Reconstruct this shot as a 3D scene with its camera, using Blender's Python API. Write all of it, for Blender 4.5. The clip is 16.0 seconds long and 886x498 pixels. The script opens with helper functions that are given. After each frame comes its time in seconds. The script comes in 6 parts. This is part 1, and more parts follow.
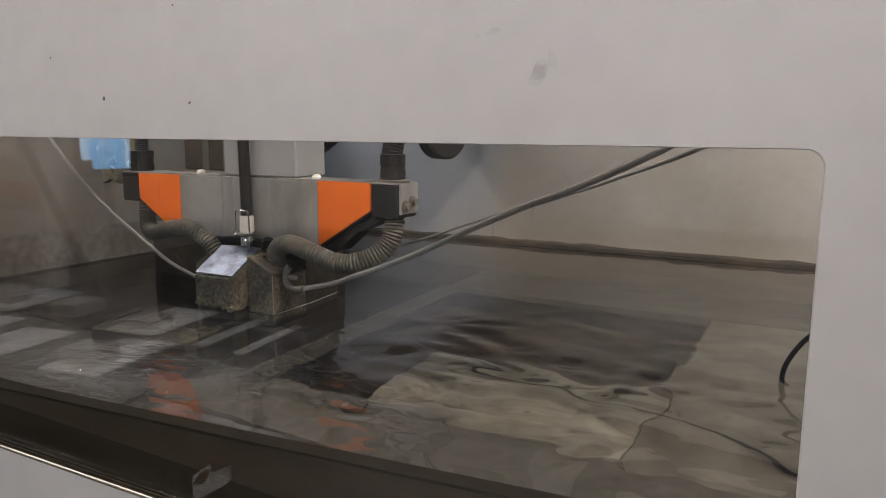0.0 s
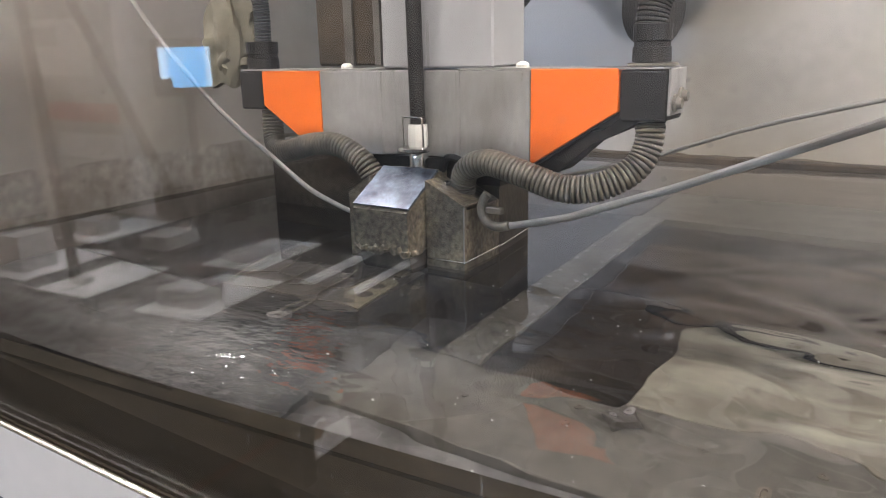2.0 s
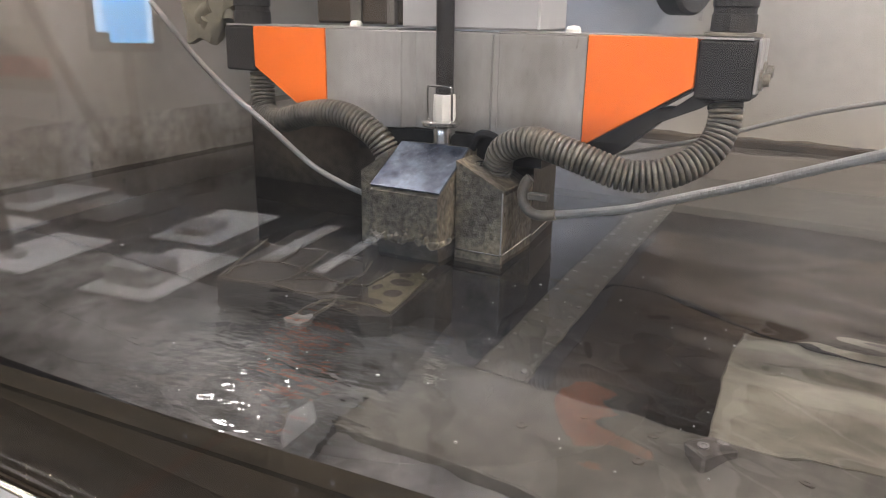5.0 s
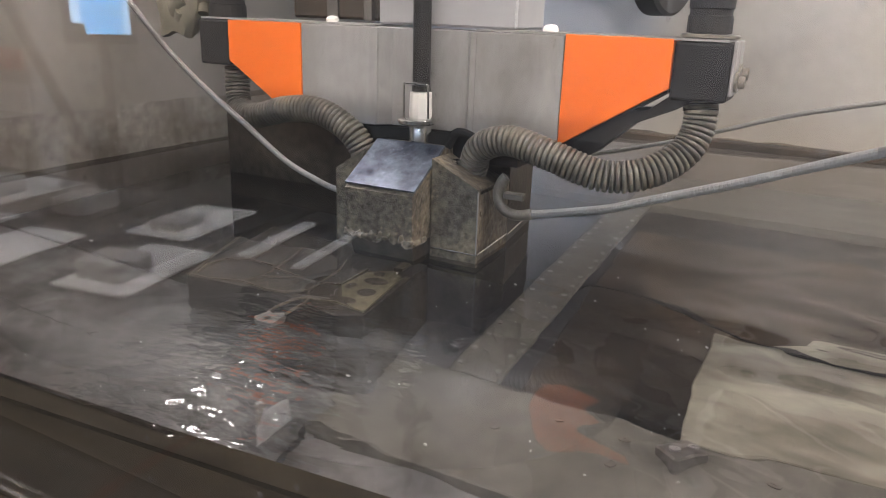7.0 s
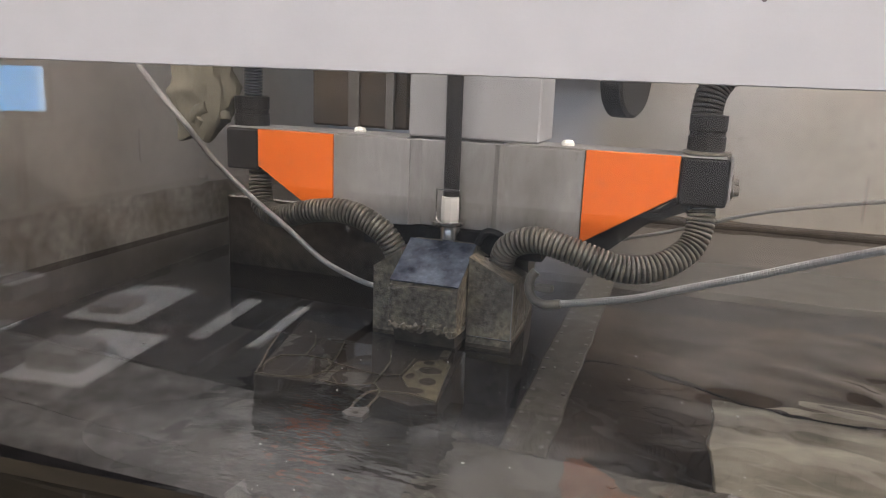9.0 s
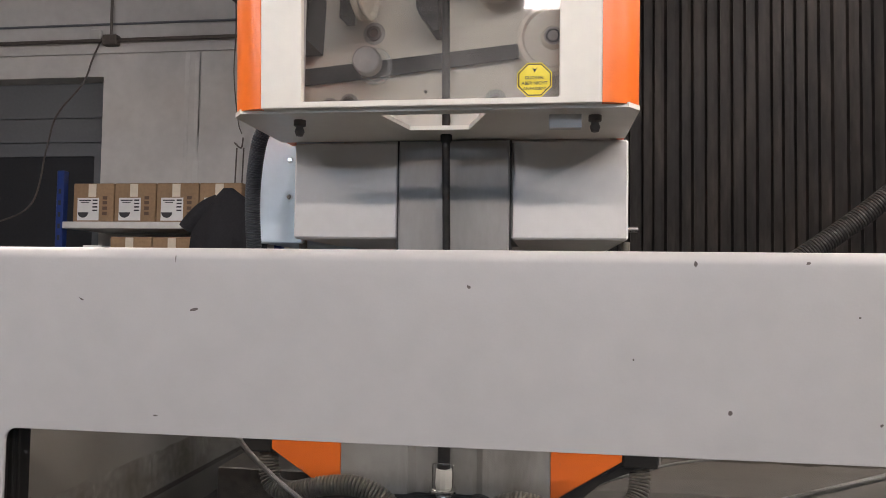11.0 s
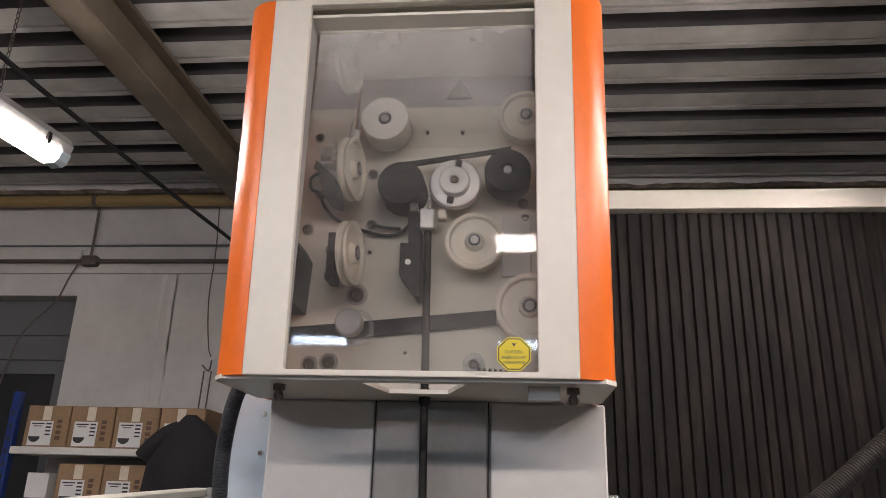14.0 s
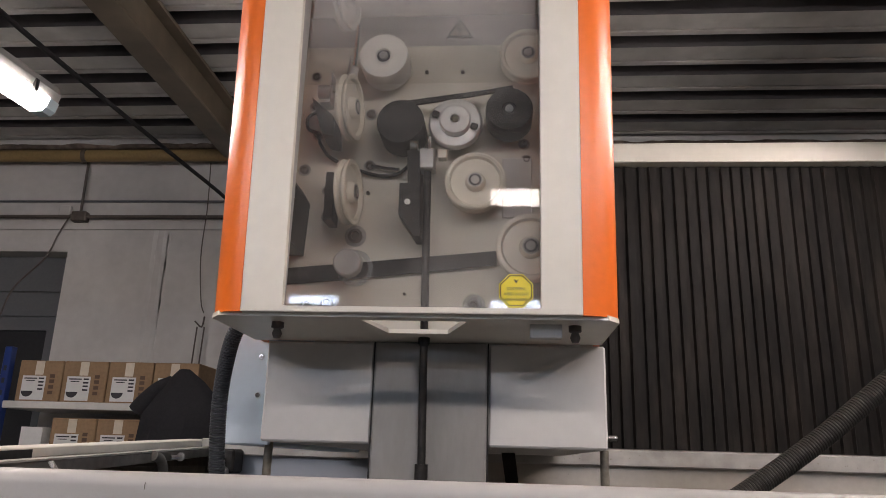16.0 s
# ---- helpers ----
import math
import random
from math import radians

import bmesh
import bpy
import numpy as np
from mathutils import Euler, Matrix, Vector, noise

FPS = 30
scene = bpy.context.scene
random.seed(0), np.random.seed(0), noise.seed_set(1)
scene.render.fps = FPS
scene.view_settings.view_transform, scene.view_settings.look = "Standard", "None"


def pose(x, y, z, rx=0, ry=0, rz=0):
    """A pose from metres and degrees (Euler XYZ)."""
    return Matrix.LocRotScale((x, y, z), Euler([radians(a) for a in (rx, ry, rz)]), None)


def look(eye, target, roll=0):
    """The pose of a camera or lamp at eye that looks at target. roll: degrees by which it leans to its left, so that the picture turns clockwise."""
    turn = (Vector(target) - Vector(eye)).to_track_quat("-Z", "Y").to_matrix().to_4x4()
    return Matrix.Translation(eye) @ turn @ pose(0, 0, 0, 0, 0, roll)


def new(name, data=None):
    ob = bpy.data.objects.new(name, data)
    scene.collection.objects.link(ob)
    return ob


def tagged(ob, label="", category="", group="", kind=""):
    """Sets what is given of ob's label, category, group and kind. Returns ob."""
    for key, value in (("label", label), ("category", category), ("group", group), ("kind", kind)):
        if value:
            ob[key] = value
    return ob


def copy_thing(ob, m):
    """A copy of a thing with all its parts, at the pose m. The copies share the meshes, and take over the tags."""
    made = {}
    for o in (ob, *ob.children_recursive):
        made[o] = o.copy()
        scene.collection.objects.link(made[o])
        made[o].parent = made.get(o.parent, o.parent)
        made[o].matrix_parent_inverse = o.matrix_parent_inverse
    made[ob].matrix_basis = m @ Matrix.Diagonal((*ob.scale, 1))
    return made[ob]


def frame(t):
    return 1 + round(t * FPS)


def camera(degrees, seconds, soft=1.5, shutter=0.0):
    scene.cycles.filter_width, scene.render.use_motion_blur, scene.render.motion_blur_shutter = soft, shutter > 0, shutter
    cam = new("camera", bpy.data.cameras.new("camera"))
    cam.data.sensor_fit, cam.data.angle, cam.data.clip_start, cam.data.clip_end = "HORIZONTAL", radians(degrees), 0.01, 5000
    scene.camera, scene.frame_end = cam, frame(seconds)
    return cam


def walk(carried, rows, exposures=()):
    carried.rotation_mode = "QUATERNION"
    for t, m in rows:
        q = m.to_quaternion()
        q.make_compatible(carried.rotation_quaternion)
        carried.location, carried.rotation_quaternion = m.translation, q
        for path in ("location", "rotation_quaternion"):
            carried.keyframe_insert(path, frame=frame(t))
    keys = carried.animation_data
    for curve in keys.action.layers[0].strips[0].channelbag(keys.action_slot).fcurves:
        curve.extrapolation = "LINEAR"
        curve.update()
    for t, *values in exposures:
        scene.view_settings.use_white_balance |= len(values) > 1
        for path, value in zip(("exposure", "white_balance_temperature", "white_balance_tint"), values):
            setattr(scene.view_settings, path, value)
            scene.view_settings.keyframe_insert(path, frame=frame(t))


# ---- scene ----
cam = camera(61.6, 16.0, soft=0.7)
PATH = [
    (0, (0.04, 0.158, 1.416), (-0.91, 1.889, 1.097), 0.3),
    (0.5, (-0.016, 0.245, 1.404), (-1.02, 1.936, 1.041), -0.1),
    (1, (-0.194, 0.273, 1.339), (-1.214, 1.942, 0.924), -0.6),
    (1.5, (-0.362, 0.315, 1.322), (-1.405, 1.957, 0.856), -0.8),
    (2, (-0.442, 0.411, 1.339), (-1.514, 2.017, 0.818), -1.3),
    (2.5, (-0.53, 0.451, 1.344), (-1.594, 2.055, 0.801), -1.2),
    (3, (-0.599, 0.469, 1.329), (-1.621, 2.09, 0.759), -0.8),
    (3.5, (-0.626, 0.466, 1.331), (-1.611, 2.104, 0.743), -0.2),
    (4, (-0.637, 0.467, 1.329), (-1.592, 2.121, 0.732), 0.3),
    (6.5, (-0.639, 0.473, 1.33), (-1.511, 2.167, 0.724), 1.8),
    (7, (-0.636, 0.478, 1.33), (-1.497, 2.177, 0.72), 2.0),
    (7.5, (-0.636, 0.48, 1.33), (-1.473, 2.188, 0.712), 2.0),
    (8, (-0.654, 0.468, 1.337), (-1.447, 2.199, 0.727), 2.2),
    (8.2, (-0.671, 0.449, 1.344), (-1.434, 2.2, 0.751), 2.5),
    (10.3, (-0.943, 0.042, 1.524), (-1.315, 2.004, 1.423), 0.4),
    (10.5, (-0.943, 0.019, 1.54), (-1.287, 1.988, 1.49), 0.5),
    (11, (-0.951, -0.038, 1.581), (-1.231, 1.941, 1.67), 0.8),
    (11.5, (-0.975, -0.079, 1.622), (-1.207, 1.894, 1.851), 1.2),
    (12, (-0.986, -0.099, 1.654), (-1.189, 1.858, 2.015), 1.5),
    (12.5, (-0.985, -0.112, 1.68), (-1.175, 1.822, 2.152), 1.7),
    (13, (-0.981, -0.101, 1.677), (-1.178, 1.808, 2.239), 1.8),
    (13.5, (-0.978, -0.083, 1.68), (-1.176, 1.811, 2.289), 1.8),
    (14, (-0.974, -0.072, 1.68), (-1.165, 1.814, 2.317), 1.7),
    (14.5, (-0.977, -0.066, 1.679), (-1.165, 1.817, 2.327), 1.8),
    (15, (-0.986, -0.056, 1.674), (-1.168, 1.83, 2.312), 1.9),
    (15.5, (-0.993, -0.042, 1.663), (-1.164, 1.855, 2.272), 1.8),
    (16, (-0.994, -0.038, 1.637), (-1.16, 1.877, 2.188), 1.7),
]
walk(cam, [(t, look(eye, target, roll)) for t, eye, target, roll in PATH], exposures=((0.0, -0.11, 6850, 9), (0.5, -0.17, 6800, 9), (1.0, 0.37, 6600, 10), (1.5, 0.60, 6550, 9), (2.0, 0.87, 6500, 9), (2.5, 0.90, 6500, 9), (4.0, 0.87, 6600, 10), (8.2, 0.81, 6600, 11), (10.3, -0.15, 6650, 10), (11.0, -0.15, 6700, 10), (11.5, -0.37, 6900, 11), (12.5, -0.41, 6900, 12), (15, -0.42, 6850, 12), (16, -0.58, 6850, 12)))

# ---- light ----
world = bpy.data.worlds.new("hall_air")
scene.world = world
world.use_nodes = True
world.node_tree.nodes["Background"].inputs[0].default_value = (0.9, 0.95, 1.0, 1)
world.node_tree.nodes["Background"].inputs[1].default_value = 0.02
TUBE = 75.0


# ---- materials ----
def mat(name, col, rough=0.5, metal=0.0, grain=0.0, gscale=60.0, stain=None, sscale=4.0, samt=0.5, bump=0.0, bscale=200.0,
        rvar=0.0, stretch=(1, 1, 1), coat=0.0, rand=0.0, spec=0.5, speck=None):
    """Principled surface with fine grain, broad stains, bump and uneven gloss."""
    m = bpy.data.materials.new(name)
    m.use_nodes = True
    nt = m.node_tree
    n, l = nt.nodes, nt.links
    p = n["Principled BSDF"]
    p.inputs["Roughness"].default_value, p.inputs["Metallic"].default_value = rough, metal
    p.inputs["Specular IOR Level"].default_value = spec
    p.inputs["Coat Weight"].default_value = coat
    tc = n.new("ShaderNodeTexCoord")
    mp = n.new("ShaderNodeMapping")
    mp.inputs["Scale"].default_value = stretch
    l.new(tc.outputs["Object"], mp.inputs["Vector"])

    def noise_tex(scale, detail=4.0):
        t = n.new("ShaderNodeTexNoise")
        t.inputs["Scale"].default_value, t.inputs["Detail"].default_value = scale, detail
        l.new(mp.outputs[0], t.inputs["Vector"])
        return t

    c = n.new("ShaderNodeRGB")
    c.outputs[0].default_value = (*col, 1)
    out = c.outputs[0]

    def blend(fac, a, b, mode="MIX"):
        x = n.new("ShaderNodeMix")
        x.data_type, x.blend_type = "RGBA", mode
        if isinstance(fac, float):
            x.inputs[0].default_value = fac
        else:
            l.new(fac, x.inputs[0])
        for s, v in ((x.inputs[6], a), (x.inputs[7], b)):
            if isinstance(v, tuple):
                s.default_value = (*v, 1)
            else:
                l.new(v, s)
        return x.outputs[2]

    def ramp(src, lo, hi, a=0.0, b=1.0):
        r = n.new("ShaderNodeMapRange")
        r.inputs[1].default_value, r.inputs[2].default_value, r.inputs[3].default_value, r.inputs[4].default_value = lo, hi, a, b
        l.new(src, r.inputs[0])
        return r.outputs[0]

    if stain:
        t = noise_tex(sscale, 6.0)
        out = blend(ramp(t.outputs[0], 0.42, 0.7, 0.0, samt), out, stain)
    if speck:
        # spots of rust or dirt, thick in some patches and absent in others
        tone, size, reach, amount = speck
        v, patch = n.new("ShaderNodeTexVoronoi"), noise_tex(3.5, 3.0)
        v.inputs["Scale"].default_value = size
        l.new(mp.outputs[0], v.inputs["Vector"])
        both = n.new("ShaderNodeMath")
        both.operation = "MULTIPLY"
        l.new(ramp(v.outputs["Distance"], reach * 0.4, reach, amount, 0.0), both.inputs[0])
        l.new(ramp(patch.outputs[0], 0.45, 0.6), both.inputs[1])
        out = blend(both.outputs[0], out, tone)
    if grain:
        t = noise_tex(gscale, 5.0)
        g = ramp(t.outputs[0], 0.3, 0.7, 1 - grain, 1 + grain)
        cc = n.new("ShaderNodeCombineColor")
        for i in range(3):
            l.new(g, cc.inputs[i])
        out = blend(1.0, out, cc.outputs[0], "MULTIPLY")
    if rand:
        oi = n.new("ShaderNodeObjectInfo")
        g = ramp(oi.outputs["Random"], 0, 1, 1 - rand, 1 + rand)
        cc = n.new("ShaderNodeCombineColor")
        for i in range(3):
            l.new(g, cc.inputs[i])
        out = blend(1.0, out, cc.outputs[0], "MULTIPLY")
    l.new(out, p.inputs["Base Color"])
    if rvar:
        t = noise_tex(sscale * 3, 5.0)
        l.new(ramp(t.outputs[0], 0.3, 0.7, max(0.02, rough - rvar), min(1, rough + rvar)), p.inputs["Roughness"])
    if bump:
        t = noise_tex(bscale, 3.0)
        b = n.new("ShaderNodeBump")
        b.inputs["Strength"].default_value, b.inputs["Distance"].default_value = bump, 0.002
        l.new(t.outputs[0], b.inputs["Height"])
        l.new(b.outputs[0], p.inputs["Normal"])
    return m


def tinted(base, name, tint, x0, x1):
    """A copy of a material with cool light painted in: its colour turns bluish from x0 towards x1, with a cloudy edge.
    """
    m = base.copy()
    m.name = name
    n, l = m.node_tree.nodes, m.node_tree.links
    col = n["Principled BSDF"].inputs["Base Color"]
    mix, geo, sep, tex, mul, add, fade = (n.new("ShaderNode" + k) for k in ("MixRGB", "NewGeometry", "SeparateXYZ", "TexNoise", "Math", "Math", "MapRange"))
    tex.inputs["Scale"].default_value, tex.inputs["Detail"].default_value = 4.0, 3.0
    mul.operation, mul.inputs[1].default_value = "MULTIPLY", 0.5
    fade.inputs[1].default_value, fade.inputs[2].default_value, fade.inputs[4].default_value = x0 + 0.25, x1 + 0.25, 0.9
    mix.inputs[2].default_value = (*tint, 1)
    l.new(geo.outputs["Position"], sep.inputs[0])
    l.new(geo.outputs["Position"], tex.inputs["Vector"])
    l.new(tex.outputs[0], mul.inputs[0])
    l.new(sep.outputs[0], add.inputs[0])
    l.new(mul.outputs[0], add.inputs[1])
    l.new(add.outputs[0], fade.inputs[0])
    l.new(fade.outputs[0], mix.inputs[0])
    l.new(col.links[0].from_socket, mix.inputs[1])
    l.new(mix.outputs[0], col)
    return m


def glow(name, col, strength):
    m = bpy.data.materials.new(name)
    m.use_nodes = True
    p = m.node_tree.nodes["Principled BSDF"]
    p.inputs["Base Color"].default_value = (*col, 1)
    p.inputs["Emission Color"].default_value = (*col, 1)
    p.inputs["Emission Strength"].default_value = strength
    return m


def clear_pane(name, haze, haze_col, ior=1.5, tint=(1, 1, 1), scale=3.0, lo=0.35, hi=0.75, rough=0.0, speck=0.0, fade=None):
    """A clear sheet: see-through, mirroring by Fresnel, with a film of dried spray in uneven patches."""
    m = bpy.data.materials.new(name)
    m.use_nodes = True
    nt = m.node_tree
    n, l = nt.nodes, nt.links
    n.remove(n["Principled BSDF"])
    out = n["Material Output"]
    tr, gl, df, fr = (n.new("ShaderNode" + k) for k in ("BsdfTransparent", "BsdfGlossy", "BsdfDiffuse", "LayerWeight"))
    r0 = ((ior - 1) / (ior + 1)) ** 2
    power, gloss = n.new("ShaderNodeMath"), n.new("ShaderNodeMapRange")
    power.operation, power.inputs[1].default_value = "POWER", 5.0
    gloss.inputs[3].default_value = r0
    l.new(fr.outputs["Facing"], power.inputs[0])
    l.new(power.outputs[0], gloss.inputs[0])
    tr.inputs[0].default_value = (*tint, 1)
    gl.inputs["Roughness"].default_value = rough
    df.inputs[0].default_value = (*haze_col, 1)
    fr.inputs[0].default_value = 0.5
    a, b = n.new("ShaderNodeMixShader"), n.new("ShaderNodeMixShader")
    tc, t, r = n.new("ShaderNodeTexCoord"), n.new("ShaderNodeTexNoise"), n.new("ShaderNodeMapRange")
    t.inputs["Scale"].default_value, t.inputs["Detail"].default_value = scale, 7.0
    l.new(tc.outputs["Object"], t.inputs["Vector"])
    r.inputs[1].default_value, r.inputs[2].default_value, r.inputs[3].default_value, r.inputs[4].default_value = lo, hi, haze * 0.25, haze
    l.new(t.outputs[0], r.inputs[0])
    fac = r.outputs[0]
    if speck:
        v, r2, ad = n.new("ShaderNodeTexVoronoi"), n.new("ShaderNodeMapRange"), n.new("ShaderNodeMath")
        v.inputs["Scale"].default_value = 38.0
        l.new(tc.outputs["Object"], v.inputs["Vector"])
        r2.inputs[1].default_value, r2.inputs[2].default_value, r2.inputs[3].default_value, r2.inputs[4].default_value = 0.03, 0.1, speck, 0
        l.new(v.outputs["Distance"], r2.inputs[0])
        ad.operation = "ADD"
        l.new(fac, ad.inputs[0])
        l.new(r2.outputs[0], ad.inputs[1])
        fac = ad.outputs[0]
    if fade:
        # the film thins out downwards, away from the painted glare at the top
        sep, low, mul = n.new("ShaderNodeSeparateXYZ"), n.new("ShaderNodeMapRange"), n.new("ShaderNodeMath")
        low.inputs[1].default_value, low.inputs[2].default_value = fade
        mul.operation = "MULTIPLY"
        l.new(tc.outputs["Object"], sep.inputs[0])
        l.new(sep.outputs[2], low.inputs[0])
        l.new(low.outputs[0], mul.inputs[0])
        l.new(fac, mul.inputs[1])
        fac = mul.outputs[0]
    l.new(fac, a.inputs[0])
    l.new(tr.outputs[0], a.inputs[1])
    l.new(df.outputs[0], a.inputs[2])
    l.new(gloss.outputs[0], b.inputs[0])
    l.new(a.outputs[0], b.inputs[1])
    l.new(gl.outputs[0], b.inputs[2])
    l.new(b.outputs[0], out.inputs[0])
    return m


M = {}
M["panel"] = mat("grey_painted_panel", (0.412, 0.402, 0.388), 0.42, grain=0.03, gscale=25, stain=(0.35, 0.34, 0.325), sscale=2.5, samt=0.4, bump=0.05, bscale=300)
M["cream"] = mat("cream_powder_coat", (0.74, 0.71, 0.63), 0.4, grain=0.02, gscale=40, stain=(0.62, 0.58, 0.5), sscale=3, samt=0.25, bump=0.08, bscale=500)
M["cover"] = mat("light_grey_cover", (0.58, 0.57, 0.55), 0.55, grain=0.03, gscale=30, stain=(0.5, 0.5, 0.5), sscale=4, samt=0.4, bump=0.06, bscale=400)
M["bluish"] = mat("pale_blue_grey_sheet", (0.55, 0.66, 0.75), 0.4, grain=0.02, stain=(0.5, 0.55, 0.6), samt=0.3)
M["orange_gloss"] = mat("glossy_orange_paint", (0.87, 0.175, 0.02), 0.3, grain=0.03, gscale=80, stain=(0.78, 0.15, 0.02), sscale=4, samt=0.3, bump=0.14, bscale=330)
M["orange"] = mat("orange_paint", (0.87, 0.175, 0.02), 0.5, spec=0.3, grain=0.03, gscale=80, stain=(0.7, 0.13, 0.02), sscale=7, samt=0.3, bump=0.12, bscale=420, speck=((0.22, 0.07, 0.025), 75, 0.13, 0.7))
M["crust"] = mat("speckled_wall_crust", (0.46, 0.43, 0.385), 0.6, 0.15, grain=0.2, gscale=45, stain=(0.20, 0.175, 0.137), sscale=5, samt=0.85, bump=0.4, bscale=140, speck=((0.62, 0.60, 0.54), 55, 0.16, 0.8))
M["plaster_light"] = mat("lighter_plaster", (0.54, 0.53, 0.51), 0.85, grain=0.06, gscale=20, stain=(0.38, 0.37, 0.36), sscale=3, samt=0.7, bump=0.15, bscale=60)
M["steel"] = mat("brushed_steel", (0.37, 0.362, 0.355), 0.45, 0.3, grain=0.08, gscale=70, stain=(0.20, 0.186, 0.172), sscale=7, samt=0.75, rvar=0.12, stretch=(1.4, 1.4, 0.7), bump=0.08, speck=((0.14, 0.125, 0.11), 85, 0.16, 0.8))
M["ram"] = mat("dull_ground_steel", (0.36, 0.36, 0.365), 0.6, 0.1, grain=0.08, gscale=10, stain=(0.3, 0.29, 0.29), sscale=5, samt=0.5, rvar=0.1, stretch=(3, 3, 0.6))
# brushed ram steel, darkened for the shade on the ram's upper part
M["ram_shaded"] = mat("shaded_brushed_steel", (0.275, 0.266, 0.257), 0.6, 0.15, grain=0.05, gscale=40, stain=(0.22, 0.21, 0.20), sscale=4, samt=0.5, rvar=0.08, stretch=(2, 2, 0.6))
M["tank"] = mat("stained_stainless_wall", (0.515, 0.486, 0.443), 0.46, 0.25, grain=0.05, gscale=38, stain=(0.30, 0.265, 0.21), sscale=1.5, samt=0.7, rvar=0.14, bump=0.08, bscale=110, speck=((0.13, 0.10, 0.065), 34, 0.085, 0.8))
# bluish light on the shaded wall behind the arm, put into its colour
M["tank_cool"] = tinted(M["tank"], "blue_tinted_stainless", (0.365, 0.40, 0.46), -1.02, -1.36)
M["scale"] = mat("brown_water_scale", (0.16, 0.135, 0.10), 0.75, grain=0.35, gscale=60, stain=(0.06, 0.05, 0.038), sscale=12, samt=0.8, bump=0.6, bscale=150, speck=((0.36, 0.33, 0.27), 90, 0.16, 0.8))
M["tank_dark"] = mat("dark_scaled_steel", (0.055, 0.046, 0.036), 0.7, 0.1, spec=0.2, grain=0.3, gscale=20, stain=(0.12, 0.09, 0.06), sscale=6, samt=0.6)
M["table_dull"] = mat("dull_silted_plate", (0.135, 0.131, 0.112), 0.6, 0.1, grain=0.22, gscale=40, stain=(0.085, 0.083, 0.068), sscale=5, samt=0.8)
M["rail"] = mat("weathered_rail_paint", (0.40, 0.39, 0.37), 0.45, 0.1, grain=0.12, gscale=25, stain=(0.24, 0.225, 0.20), sscale=6, samt=0.7, speck=((0.15, 0.12, 0.09), 70, 0.2, 0.7))
# stain blotches here and in plate_mid stand for light bent by ripples
M["plate_light"] = mat("silted_plate_ripple_light", (0.37, 0.362, 0.29), 0.6, 0.1, grain=0.25, gscale=18, stain=(0.12, 0.112, 0.083), sscale=7, samt=1.0, stretch=(1, 2.0, 1), speck=((0.10, 0.095, 0.07), 26, 0.14, 0.7))
M["plate_mid"] = mat("khaki_silted_plate", (0.25, 0.243, 0.198), 0.6, 0.1, grain=0.25, gscale=18, stain=(0.12, 0.112, 0.085), sscale=6, samt=0.9, speck=((0.09, 0.085, 0.065), 24, 0.14, 0.6))
M["table_murk"] = mat("dark_silted_plate", (0.27, 0.275, 0.27), 0.6, 0.1, grain=0.3, gscale=35, stain=(0.085, 0.086, 0.085), sscale=9, samt=0.8)
# near-black blue grey for tank floor, left bars and left opening
M["murk_dark"] = mat("dark_blue_grey_bed", (0.058, 0.059, 0.064), 0.7, 0.0, spec=0.1, grain=0.3, gscale=25, stain=(0.02, 0.02, 0.022), sscale=7, samt=0.8)
M["silt"] = mat("grey_silt", (0.232, 0.242, 0.242), 0.8, 0.0, spec=0.1, grain=0.35, gscale=38, stain=(0.075, 0.08, 0.08), sscale=10, samt=0.85, speck=((0.40, 0.41, 0.40), 60, 0.10, 0.7))
M["rail_dark"] = mat("worn_dark_rail", (0.17, 0.16, 0.145), 0.4, 0.4, grain=0.2, gscale=30, stain=(0.08, 0.075, 0.07), sscale=9, samt=0.7)
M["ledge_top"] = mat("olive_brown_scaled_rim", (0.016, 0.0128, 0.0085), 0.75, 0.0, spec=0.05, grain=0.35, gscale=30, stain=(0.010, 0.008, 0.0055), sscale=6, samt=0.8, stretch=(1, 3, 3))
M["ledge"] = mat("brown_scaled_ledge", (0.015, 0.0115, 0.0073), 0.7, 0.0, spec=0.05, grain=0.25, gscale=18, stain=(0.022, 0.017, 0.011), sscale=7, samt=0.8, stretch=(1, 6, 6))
M["speck"] = mat("pale_scum", (0.27, 0.265, 0.25), 0.4, grain=0.2, gscale=200)
M["frosted"] = mat("frosted_acrylic", (0.88, 0.88, 0.87), 0.4, grain=0.03)
M["table"] = mat("silted_table_plate", (0.165, 0.161, 0.138), 0.6, 0.1, grain=0.25, gscale=40, stain=(0.10, 0.10, 0.08), sscale=8, samt=0.8, rvar=0.1)
M["grime"] = mat("grimy_guide_block", (0.125, 0.109, 0.087), 0.42, 0.25, grain=0.5, gscale=120, stain=(0.32, 0.27, 0.185), sscale=17, samt=0.75, rvar=0.15, bump=1.0, bscale=170, speck=((0.46, 0.38, 0.25), 120, 0.3, 0.8))
M["bright"] = mat("polished_steel", (0.19, 0.225, 0.29), 0.4, 0.8, grain=0.2, gscale=150, stain=(0.02, 0.026, 0.05), sscale=24, samt=1.0, rvar=0.06, speck=((0.45, 0.5, 0.58), 160, 0.25, 0.7))
M["grime_dark"] = mat("wet_dark_steel", (0.045, 0.038, 0.031), 0.45, 0.2, grain=0.4, gscale=60, stain=(0.08, 0.066, 0.045), sscale=9, samt=0.6, bump=0.4, bscale=120)
M["chrome"] = mat("chromed_steel", (0.75, 0.75, 0.74), 0.2, 1.0, grain=0.05, stain=(0.5, 0.48, 0.45), sscale=30, samt=0.4)
